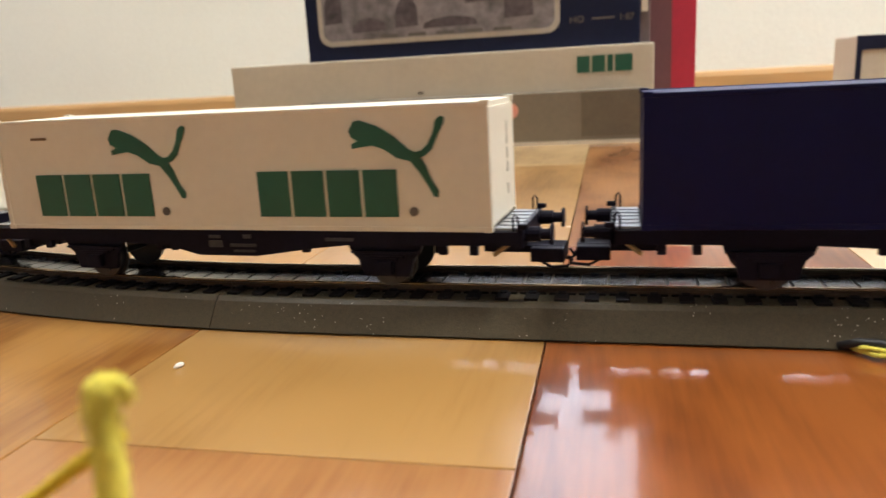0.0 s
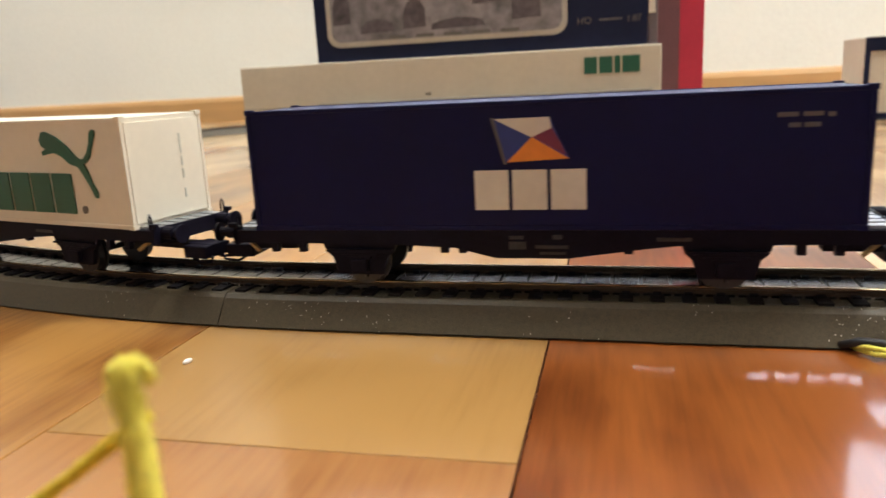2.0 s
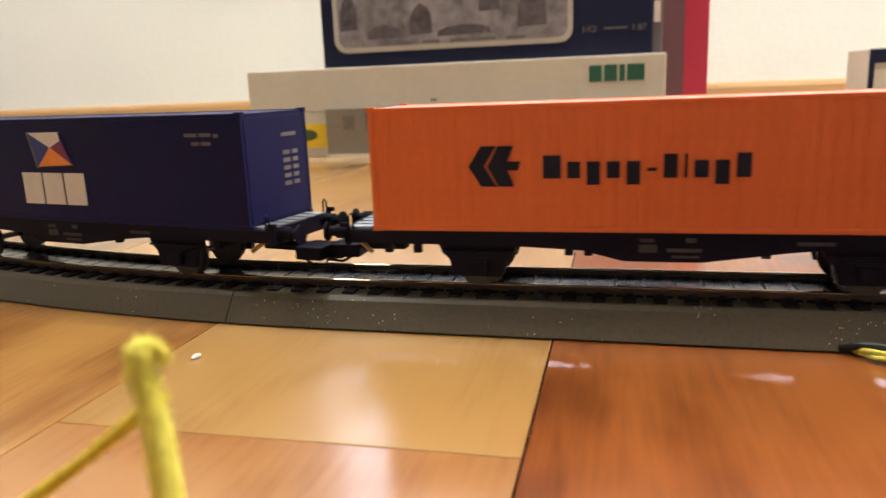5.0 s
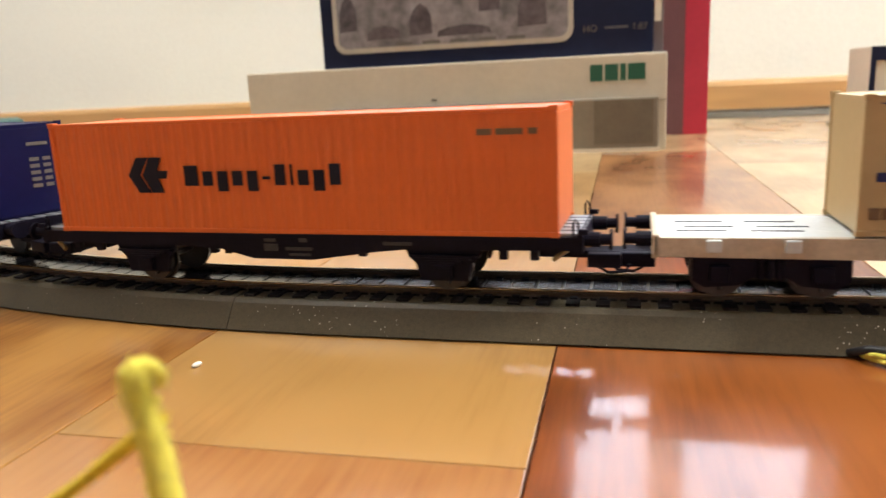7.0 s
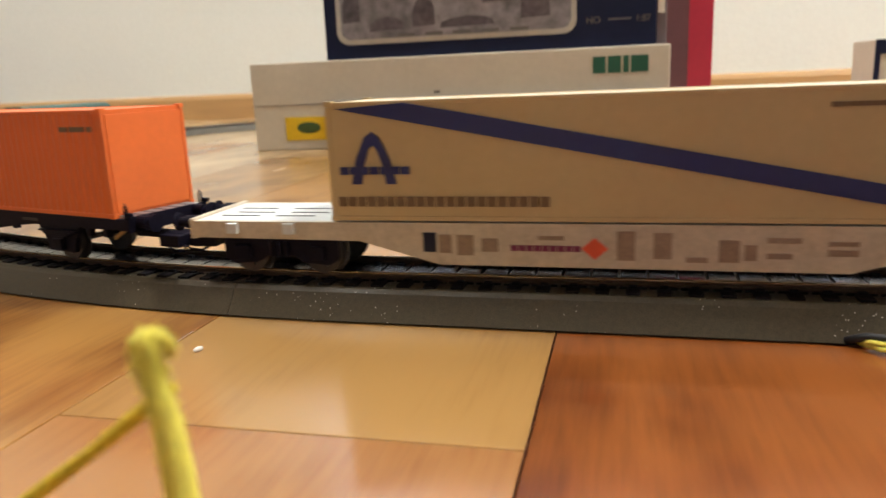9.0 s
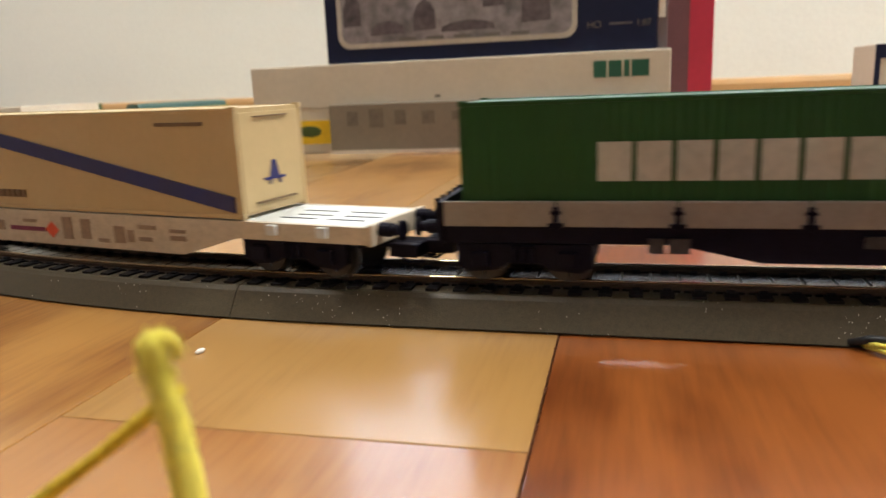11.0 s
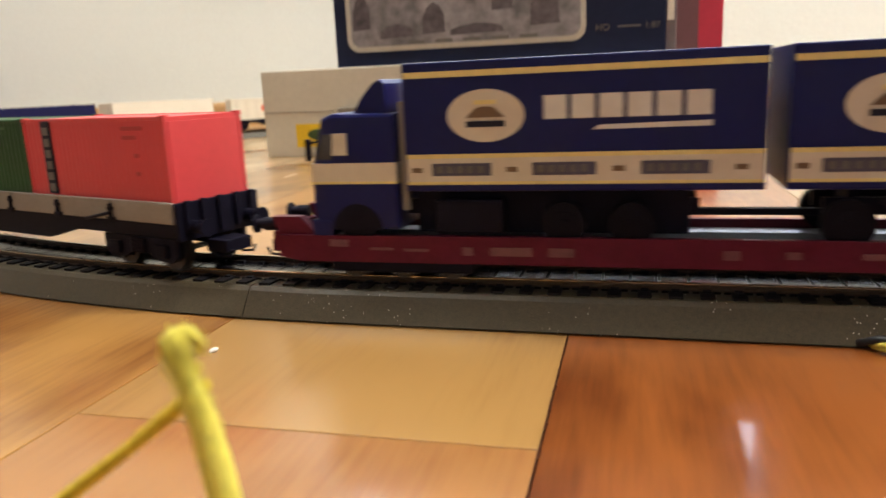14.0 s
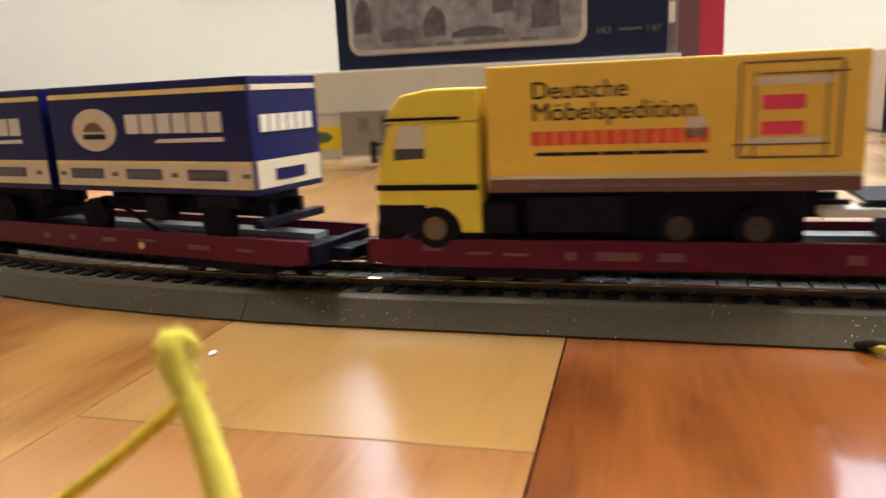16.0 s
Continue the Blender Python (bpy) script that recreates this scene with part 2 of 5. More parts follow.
# yellow wool darkened in colour for the loose end's shaded underside
M_yarn_shade = mat("shaded_yellow_wool", (0.72, 0.54, 0.05), 0.9, spec=0.1, vary=0.35, scale=700, bump=0.0004)
M_darkcable = mat("black_cable", (0.01, 0.01, 0.012), 0.5)
M_crumb = mat("white_crumb", (0.8, 0.76, 0.70), 0.7)
M_locogreen = mat("blue_green_loco_paint", (0.03, 0.09, 0.075), 0.4, vary=0.1)
M_locoyellow = mat("yellow_loco_paint", (0.32, 0.27, 0.04), 0.4, vary=0.15)
M_tail = glow("red_tail_lamp", (1.0, 0.05, 0.12), 6)
M_lampglow = glow("warm_lamp_diffuser", (1.0, 0.82, 0.58), 6)
M_day = glow("overcast_daylight", (0.80, 0.86, 1.0), 2.6)
M_frame = mat("white_window_paint", (0.8, 0.8, 0.78), 0.4)
M_pane = glass("window_glass")

# ---------------------------------------------------------------- building helpers


def solid(bm, x0, x1, y0, y1, z0, z1, bevel=0.0):
    r = bmesh.ops.create_cube(bm, size=1.0)
    vs = r["verts"]
    for v in vs:
        v.co = ((x0 + x1) / 2 + v.co.x * (x1 - x0), (y0 + y1) / 2 + v.co.y * (y1 - y0), (z0 + z1) / 2 + v.co.z * (z1 - z0))
    if bevel:
        es = list({e for v in vs for e in v.link_edges})
        bmesh.ops.bevel(bm, geom=es, offset=bevel, segments=2, affect="EDGES", profile=0.6)
    return bm


def rod(bm, a, b, r, n=12, r2=None):
    """A closed cylinder or cone from a to b."""
    a, b = Vector(a), Vector(b)
    q = (b - a).to_track_quat("Z", "Y").to_matrix().to_4x4()
    bmesh.ops.create_cone(bm, cap_ends=True, segments=n, radius1=r, radius2=r if r2 is None else r2, depth=(b - a).length, matrix=Matrix.Translation((a + b) / 2) @ q)
    return bm


def slab(bm, points, y0, y1, axis="y"):
    """A polygon in x, z drawn out from y0 to y1 (axis y), or one in y, z drawn out along x."""
    put = (lambda p, d: (p[0], d, p[1])) if axis == "y" else (lambda p, d: (d, p[0], p[1]))
    lo, hi = [bm.verts.new(put(p, y0)) for p in points], [bm.verts.new(put(p, y1)) for p in points]
    bm.faces.new(lo), bm.faces.new(hi[::-1])
    for i in range(len(points)):
        j = (i + 1) % len(points)
        bm.faces.new((lo[j], lo[i], hi[i], hi[j]))
    bmesh.ops.recalc_face_normals(bm, faces=bm.faces)
    return bm


def tube(bm, pts, r, n=8):
    """A bent round strand through pts, with radius r or one radius a point."""
    pts = [Vector(p) for p in pts]
    rings = []
    for i, p in enumerate(pts):
        d = (pts[min(i + 1, len(pts) - 1)] - pts[max(i - 1, 0)]).normalized()
        s = d.cross(Vector((0.31, 0.2, 0.93))).normalized()
        u = s.cross(d)
        rr = r[i] if isinstance(r, (list, tuple)) else r
        rings.append([bm.verts.new(p + (s * math.cos(k * math.tau / n) + u * math.sin(k * math.tau / n)) * rr) for k in range(n)])
    for a, b in zip(rings, rings[1:]):
        for k in range(n):
            bm.faces.new((a[k], a[(k + 1) % n], b[(k + 1) % n], b[k]))
    bm.faces.new(rings[0][::-1]), bm.faces.new(rings[-1])
    bmesh.ops.recalc_face_normals(bm, faces=bm.faces)
    return bm


def mesh_of(name, bm, material, smooth=False):
    me = bpy.data.meshes.new(name)
    bm.to_mesh(me)
    bm.free()
    me.materials.append(material)
    if smooth:
        me.shade_smooth()
    return me


def part(name, bm, material, parent=None, label="", smooth=False):
    ob = new(name, mesh_of(name, bm, material, smooth))
    ob.parent = parent
    return tagged(ob, label) if label else ob


def B():
    return bmesh.new()


def thing(name, label, category, group="", kind="", at=None):
    ob = new(name)
    ob.empty_display_size = 0.02
    if at is not None:
        ob.matrix_world = at
    return tagged(ob, label, category, group, kind)


def panel(bm, x0, x1, z0, z1, y, d=0.0002):
    """A thin print on a side face that looks to -y."""
    return solid(bm, x0, x1, y - d, y + 0.0001, z0, z1)


def letters(name, x0, x1, z0, z1, y, n, gap, material, parent, label=""):
    """A word as n plain blocks, each a part of its own."""
    w = (x1 - x0) / n
    for i in range(n):
        part(name, panel(B(), x0 + i * w, x0 + (i + 1 - gap) * w, z0, z1, y), material, parent, label)


def bars(name, rows, y, material, parent, x=0.0, z=0.0, label=""):
    """Plain bars, rows of (x, z, width, height), each a part of its own."""
    for a, b, w, h in rows:
        part(name, panel(B(), x + a, x + a + w, z + b, z + b + h, y), material, parent, label)

# ---------------------------------------------------------------- the room
RX0, RX1, RY0 = -2.6, 2.4, -2.6
WIN = (-0.50, 0.90, 0.42, 1.35)  # the window in the north wall: x0, x1, z0, z1


# unseen walls added to close the room; their grey sets the fill light
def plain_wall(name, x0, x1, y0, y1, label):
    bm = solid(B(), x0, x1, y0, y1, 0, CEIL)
    return tagged(part(name, bm, M_wall_fill), label, "wall", kind="structure")


bm = B()
solid(bm, RX0, WIN[0], WALL_Y, WALL_Y + 0.2, 0, CEIL)
solid(bm, WIN[1], RX1, WALL_Y, WALL_Y + 0.2, 0, CEIL)
solid(bm, WIN[0], WIN[1], WALL_Y, WALL_Y + 0.2, 0, WIN[2])
solid(bm, WIN[0], WIN[1], WALL_Y, WALL_Y + 0.2, WIN[3], CEIL)
tagged(part("wall_north", bm, M_wall), "plain white painted wall behind the boxes", "wall", kind="structure")
plain_wall("wall_south", RX0, RX1, RY0 - 0.2, RY0, "unseen grey wall whose tone sets the fill light")
plain_wall("wall_west", RX0 - 0.2, RX0, RY0, WALL_Y, "unseen grey wall whose tone sets the fill light")
plain_wall("wall_east", RX1, RX1 + 0.2, RY0, WALL_Y, "unseen grey wall whose tone sets the fill light")
tagged(part("ceiling", solid(B(), RX0, RX1, RY0, WALL_Y, CEIL, CEIL + 0.1), M_ceil), "plain white ceiling", "ceiling", kind="structure")
bm = slab(B(), [(WALL_Y, 0), (WALL_Y - 0.013, 0), (WALL_Y - 0.013, 0.036), (WALL_Y - 0.010, 0.042), (WALL_Y - 0.004, 0.0445), (WALL_Y, 0.0445)], RX0, RX1, "x")
tagged(part("baseboard", bm, M_base), "varnished honey brown wooden skirting board along the wall", "baseboard", kind="structure")

w = thing("window_1", "white framed window with a crossbar and daylight", "window", kind="structure")
bm = B()
for a in ((WIN[0], WIN[0] + 0.05), (WIN[1] - 0.05, WIN[1]), (0.17, 0.23)):
    solid(bm, a[0], a[1], WALL_Y + 0.06, WALL_Y + 0.11, WIN[2], WIN[3], 0.004)
for a in ((WIN[2], WIN[2] + 0.05), (WIN[3] - 0.05, WIN[3]), (1.00, 1.045)):
    solid(bm, WIN[0] + 0.05, WIN[1] - 0.05, WALL_Y + 0.063, WALL_Y + 0.107, a[0], a[1], 0.004)
part("window_frame", bm, M_frame, w)
p = part("pane", solid(B(), WIN[0] + 0.05, WIN[1] - 0.05, WALL_Y + 0.083, WALL_Y + 0.087, WIN[2] + 0.05, WIN[3] - 0.05), M_pane, w)
p.visible_shadow = False
part("window_sill", solid(B(), WIN[0] - 0.02, WIN[1] + 0.02, WALL_Y - 0.06, WALL_Y + 0.06, WIN[2] - 0.025, WIN[2] - 0.003, 0.004), M_frame, w)
tagged(part("backdrop", solid(B(), WIN[0] - 0.6, WIN[1] + 0.6, WALL_Y + 0.6, WALL_Y + 0.62, 0, 2.4), M_day), "pale overcast sky outside the window", "sky", kind="structure")

# out of view; the second is added only to light the wall
for lx, ly in LAMPS:
    lamp = thing("unseen_ceiling_lamp", "unseen square white ceiling lamp with a warm diffuser", "lamp", "ceiling lamps", at=pose(lx, ly, CEIL))
    part("frame", solid(B(), -0.25, 0.25, -0.25, 0.25, -0.05, 0, 0.006), M_frame, lamp)
    part("diffuser", solid(B(), -0.22, 0.22, -0.22, 0.22, -0.09, -0.045, 0.012), M_lampglow, lamp)

# ---------------------------------------------------------------- boxes on the floor behind the track


def carton(name, label, x0, x1, y0, y1, z0, z1, material, turn=0.0):
    c = thing(name, label, "box", at=pose((x0 + x1) / 2, (y0 + y1) / 2, z0, 0, 0, turn))
    hw, hd, h = (x1 - x0) / 2, (y1 - y0) / 2, z1 - z0
    part("carton", solid(B(), -hw, hw, -hd, hd, 0, h, 0.0012), material, c)
    return c, hw, hd, h


# long cream box with a green word at one end
c, hw, hd, h = carton("model_train_box", "long cream cardboard box with green print on the floor", -0.220, 0.1395, 0.436, 0.535, 0, 0.0765, M_card)
part("lid_seam", solid(B(), -hw - 0.0003, hw + 0.0003, -hd - 0.0003, hd, 0.0395, 0.0400), M_greydark, c)
for x, wd in ((0.1200, 0.0100), (0.1318, 0.0102), (0.1438, 0.0042), (0.1497, 0.0135)):
    part("green_block", panel(B(), x, x + wd, 0.0560, 0.0690, -hd, 0.0004), M_green_ink, c, "dark green block")
lab = part("label", panel(B(), -hw + 0.030, -hw + 0.090, 0.0085, 0.0290, -hd, 0.0004), M_yellowcard, c, "yellow printed label")
bm = B()
bmesh.ops.create_uvsphere(bm, u_segments=20, v_segments=10, radius=1, matrix=Matrix.Translation((-hw + 0.052, -hd - 0.0003, 0.0195)) @ Matrix.Diagonal((0.0115, 0.0005, 0.0052, 1)))
part("oval", bm, M_dkgreen, lab, "dark green printed oval")
part("scuff", panel(B(), -0.012, -0.007, 0.0455, 0.0475, -hd, 0.0003), M_greydark, c)

# flat grey box in front of it
c, hw, hd, h = carton("grey_box", "flat grey cardboard box with faint print and pale edge", -0.146, 0.1330, 0.4285, 0.4355, 0, 0.0425, M_greycard)
part("bottom_edge", solid(B(), -hw - 0.001, hw + 0.001, -hd - 0.0008, hd, 0.0, 0.0028), M_trimwhite, c)
part("sticker", rod(B(), (0.033, -hd + 0.0002, 0.0285), (0.033, -hd - 0.0004, 0.0285), 0.0062, 24), M_pink, c, "round pink sticker")
for x, wd, z, hh in ((-0.123, 0.010, 0.024, 0.012), (-0.103, 0.013, 0.022, 0.016), (-0.080, 0.010, 0.024, 0.012), (-0.056, 0.011, 0.024, 0.011), (-0.030, 0.010, 0.027, 0.007), (-0.014, 0.009, 0.026, 0.009), (-0.002, 0.014, 0.026, 0.010)):
    part("pictogram", panel(B(), x, x + wd, z, z + hh, -hd, 0.0003), M_faintgrey, c, "faded pictogram")
part("shaded_print", panel(B(), hw - 0.050, hw - 0.004, 0.006, 0.041, -hd, 0.0003), mat("olive_grey_print", (0.155, 0.128, 0.09), 0.5), c)

# navy box with a picture window, lying on the long cream box
c, hw, hd, h = carton("navy_picture_box", "navy cardboard box with grey picture panel on cream box", -0.150, 0.1290, 0.446, 0.530, 0.0767, 0.172, M_navycard)
px0, px1 = -hw + 0.0115, -hw + 0.2165
bm = B()
solid(bm, px0, px1, -hd - 0.0009, -hd + 0.0005, 0.0120, 0.0840)
es = [e for e in bm.edges if abs(e.verts[0].co.y - e.verts[1].co.y) > 0.001]
bmesh.ops.bevel(bm, geom=es, offset=0.011, segments=6, affect="EDGES", profile=0.5)
border = part("picture_border", bm, M_silver, c, "silver grey rounded border")
bm = B()
solid(bm, px0 + 0.0042, px1 - 0.0042, -hd - 0.0013, -hd, 0.0162, 0.0798)
es = [e for e in bm.edges if abs(e.verts[0].co.y - e.verts[1].co.y) > 0.001]
bmesh.ops.bevel(bm, geom=es, offset=0.008, segments=6, affect="EDGES", profile=0.5)
part("picture", bm, M_photo, border, "blurred grey picture of an engine")
for a, z, wd, hh in ((0.006, 0.030, 0.016, 0.030), (0.030, 0.022, 0.030, 0.012), (0.068, 0.024, 0.020, 0.026), (0.092, 0.022, 0.046, 0.009), (0.128, 0.040, 0.018, 0.020), (0.160, 0.026, 0.024, 0.032)):
    a += px0
    bm = slab(B(), [(a, z), (a + wd, z + 0.001), (a + wd * 0.97, z + hh * 0.6), (a + wd * 0.8, z + hh * 0.85), (a + wd * 0.5, z + hh), (a + wd * 0.2, z + hh * 0.8), (a + wd * 0.02, z + hh * 0.5)], -hd - 0.0014, -hd)
    part("dark_shape", bm, M_photodark, border)
for i in range(5):
    part("pale_shape", panel(B(), px0 + 0.055 + i * 0.024, px0 + 0.070 + i * 0.024, 0.0168, 0.0195, -hd - 0.0011, 0.0004), M_dim_ink, border)
part("small_line", panel(B(), px1 + 0.025, px1 + 0.043, 0.0205, 0.0218, -hd, 0.0003), M_dim_ink, c)
part("end_strip", solid(B(), hw - 0.0002, hw + 0.008, -hd + 0.003, hd, 0.0, h, 0.001), mat("smoky_purple_card", (0.14, 0.11, 0.12), 0.4), c)
part("pale_tab", solid(B(), hw + 0.001, hw + 0.006, -hd + 0.0015, -hd + 0.0035, 0.024, 0.040), M_white_ink, c)


def word(text, size, m, material, name, parent):
    cu = bpy.data.curves.new(name, "FONT")
    cu.body, cu.size, cu.extrude = text, size, 0.0001
    tmp = bpy.data.objects.new(name, cu)
    scene.collection.objects.link(tmp)
    bpy.context.view_layer.update()
    me = bpy.data.meshes.new_from_object(tmp.evaluated_get(bpy.context.evaluated_depsgraph_get()))
    bpy.data.objects.remove(tmp)
    me.materials.append(material)
    ob = new(name, me)
    ob.parent = parent
    ob.matrix_local = m
    return ob


word("HO", 0.0075, pose(px1 + 0.0075, -hd - 0.0004, 0.0185, 90), M_faintgrey, "scale_letters", c)
word("1:87", 0.0070, pose(px1 + 0.0460, -hd - 0.0004, 0.0185, 90), M_faintgrey, "scale_number", c)

# tall crimson box standing behind
c, hw, hd, h = carton("crimson_box", "tall crimson cardboard box with dull maroon panel on floor", 0.02, 0.1885, 0.585, 0.665, 0, 0.21, M_redcard)
part("maroon_edge", solid(B(), -hw + 0.03, hw - 0.0225, -hd - 0.0006, -hd + 0.001, 0.0005, 0.2095), M_maroonc, c, "dull maroon front panel")

# cream box with a dark framed front beside it
c, hw, hd, h = carton("window_box", "cream box with a dark framed front standing on the floor", 0.331, 0.53, 0.587, 0.655, 0, 0.0750, M_card)
fy = -hd - 0.0008
for a0, a1, z0, z1 in ((-hw, hw, 0.0620, h), (-hw, hw, 0.0, 0.006), (-hw, -hw + 0.0045, 0.006, 0.0620), (hw - 0.0045, hw, 0.006, 0.0620)):
    part("dark_edge", solid(B(), a0, a1, fy, -hd + 0.001, z0, z1), M_navycard, c, "near-black front edge")
part("red_panel", solid(B(), -hw + 0.034, hw - 0.012, -hd - 0.0006, -hd + 0.001, 0.008, 0.034), M_redcard, c)

# cable on the floor by the dark box
ob = part("cable", tube(B(), [(0.352, 0.74, 0.0015), (0.338, 0.70, 0.0015), (0.316, 0.66, 0.0015), (0.311, 0.60, 0.0015), (0.325, 0.566, 0.0015), (0.36, 0.552, 0.0015), (0.52, 0.54, 0.0015)], 0.0009), M_darkcable, smooth=True)
tagged(ob, "thin black cable lying on the parquet", "cable")

# ---------------------------------------------------------------- the track
# a wide 30 degree curve from BEND metres right of the joint, a short straight, then tighter curves round the far side
RW, R, A1, L1, L2 = 0.52, 0.36, math.radians(30), 0.10, 0.06
BEND, YAW = 0.0305, -1.88
BX, BY = -RW * math.sin(A1) - L1 * math.cos(A1), RW - RW * math.cos(A1) + L1 * math.sin(A1)
CX, CY = BX + R * math.sin(A1), BY + R * math.cos(A1)
FAR = CY + L2 + R
A2 = R * (math.pi / 2 - A1)
LEFT = (RW * A1, RW * A1 + L1, RW * A1 + L1 + A2, RW * A1 + L1 + A2 + L2, RW * A1 + L1 + A2 + L2 + R * math.pi / 2)
NEAR_END = 0.75
RR = FAR / 2


def loop_at(s):
    """Place and heading on the loop before it is set down at its angle; s counts from where the curve starts."""
    if s <= -NEAR_END:
        t = (-NEAR_END - s) / RR
        if t < math.pi:
            return NEAR_END + RR * math.sin(t), RR - RR * math.cos(t), 180 + math.degrees(t)
        return NEAR_END - RR * (t - math.pi), FAR, 360
    if s <= 0:
        return -s, 0.0, 180
    if s <= LEFT[0]:
        t = s / RW
        return -RW * math.sin(t), RW - RW * math.cos(t), 180 - math.degrees(t)
    if s <= LEFT[1]:
        d = s - LEFT[0]
        return -RW * math.sin(A1) - d * math.cos(A1), RW - RW * math.cos(A1) + d * math.sin(A1), 150
    if s <= LEFT[2]:
        t = A1 + (s - LEFT[1]) / R
        return CX - R * math.sin(t), CY - R * math.cos(t), 180 - math.degrees(t)
    if s <= LEFT[3]:
        return CX - R, CY + s - LEFT[2], 90
    if s <= LEFT[4]:
        t = math.pi / 2 + (s - LEFT[3]) / R
        return CX - R * math.sin(t), CY + L2 - R * math.cos(t), 180 - math.degrees(t)
    return CX + s - LEFT[4], FAR, 0


def rail_at(s):
    """Place and heading (degrees) on the loop's centre line, s metres past the joint in the way that the train goes."""
    x, y, a = loop_at(s + BEND)
    x += BEND
    c, d = math.cos(math.radians(YAW)), math.sin(math.radians(YAW))
    return x * c - y * d, x * d + y * c, a + YAW


BED = [(-0.0199, 0), (-0.0200, 0.0005), (-0.0208, 0.0006), (-0.0164, 0.0066), (-0.0153, 0.0075), (-0.0146, 0.0077), (0.0146, 0.0077), (0.0153, 0.0075), (0.0164, 0.0066), (0.0208, 0.0006), (0.0200, 0.0005), (0.0199, 0)]


def railbar(c):
    return [(c - 0.0011, 0.0080), (c - 0.0003, 0.0084), (c - 0.0003, 0.0091), (c - 0.0006, 0.0094), (c - 0.0006, 0.0098), (c + 0.0006, 0.0098), (c + 0.0006, 0.0094), (c + 0.0003, 0.0091), (c + 0.0003, 0.0084), (c + 0.0011, 0.0080)]


def railhead(c):
    return [(c - 0.0006, 0.0098), (c - 0.0006, 0.00995), (c - 0.0004, 0.0101), (c + 0.0004, 0.0101), (c + 0.0006, 0.00995), (c + 0.0006, 0.0098)]


def sweep(profile, s0, s1):
    """A profile (across, up) drawn along the loop; across is positive to the outer side's left."""
    bm = B()
    n = max(2, int((s1 - s0) / 0.012) + 1)
    rings = []
    for i in range(n):
        x, y, a = rail_at(s0 + (s1 - s0) * i / (n - 1))
        a = math.radians(a)
        rings.append([bm.verts.new((x + math.sin(a) * -o, y + math.cos(a) * o, z)) for o, z in profile])
    for p, q in zip(rings, rings[1:]):
        for k in range(len(profile)):
            j = (k + 1) % len(profile)
            bm.faces.new((p[k], p[j], q[j], q[k]))
    bm.faces.new(rings[0]), bm.faces.new(rings[-1])
    bmesh.ops.recalc_face_normals(bm, faces=bm.faces)
    return bm


def sleeper_bm(m=Matrix(), bm=None):
    bm = bm or B()
    k = len(bm.verts)
    for d in (-1, 1):
        solid(bm, -0.0016, 0.0016, min(d * 0.0094, d * 0.0144), max(d * 0.0094, d * 0.0144), 0.0066, 0.0083)
    solid(bm, -0.0031, 0.0031, -0.0094, 0.0094, 0.0066, 0.0082)
    for c in (-0.00825, 0.00825):
        for d in (-0.0016, 0.0016):
            solid(bm, -0.0009, 0.0009, c + d - 0.0007, c + d + 0.0007, 0.0080, 0.0087)
    bm.verts.ensure_lookup_table()
    bmesh.ops.transform(bm, matrix=m, verts=bm.verts[k:])
    return bm


SLEEPER = mesh_of("sleeper", sleeper_bm(), M_sleeper)
SLEEPER.materials.append(M_stub)
for f in SLEEPER.polygons:
    f.material_index = 1 if abs(f.center.y) > 0.0095 or f.center.z > 0.0083 else 0
TOTAL0 = -NEAR_END - math.pi * RR - (NEAR_END - CX)
cuts = [0.0]
while cuts[-1] < LEFT[4] - 0.05:
    cuts.append(min(LEFT[4], cuts[-1] + 0.1885))
back = [0.0]
while back[-1] > TOTAL0 + 0.1:
    back.append(max(TOTAL0, back[-1] - 0.1883))
spans = [(a, b) for a, b in zip(cuts, cuts[1:])] + [(b, a) for a, b in zip(back, back[1:])]
for s0, s1 in spans:
    x, y, a = rail_at((s0 + s1) / 2)
    tr = thing("track_section", "grey plastic track section with dark sleepers and brown rails", "track", "track sections")
    part("roadbed", sweep(BED, s0 + 0.00012, s1 - 0.00012), M_bed, tr)
    for cc in (-0.00825, 0.00825):
        bar = part("rail", sweep(railbar(cc), s0 + 0.0001, s1 - 0.0001), M_railside, tr)
        part("rail_head", sweep(railhead(cc), s0 + 0.0001, s1 - 0.0001), M_rail, bar, "worn bright rail top")
    n = round((s1 - s0) / 0.0071)
    near = -0.2 < (s0 + s1) / 2 < 0.2
    joined = B()
    for i in range(n):
        x, y, a = rail_at(s0 + (i + 0.5) * (s1 - s0) / n)
        m = pose(x, y, 0, 0, 0, a - 180)
        if near:
            ob = new("sleeper", SLEEPER)
            ob.parent, ob.matrix_local = tr, m
        elif s0 > -0.5:
            sleeper_bm(m, joined)
    if not near and s0 > -0.5:
        tagged(part("sleepers", joined, M_sleeper, tr), kind="stuff")

# ---------------------------------------------------------------- small things on the floor
ob = part("crumb", B(), M_crumb)
bm = B()
bmesh.ops.create_icosphere(bm, subdivisions=2, radius=1, matrix=pose(0.004, -0.044, 0.0006, 0, 0, 62) @ Matrix.Diagonal((0.0014, 0.00042, 0.0006, 1)))
for v in bm.verts:
    v.co += Vector((noise.noise(v.co * 900), noise.noise(v.co * 900 + Vector((5, 0, 0))), 0)) * 0.0002
bm.to_mesh(ob.data)
tagged(ob, "tiny white crumb on the parquet", "crumb")


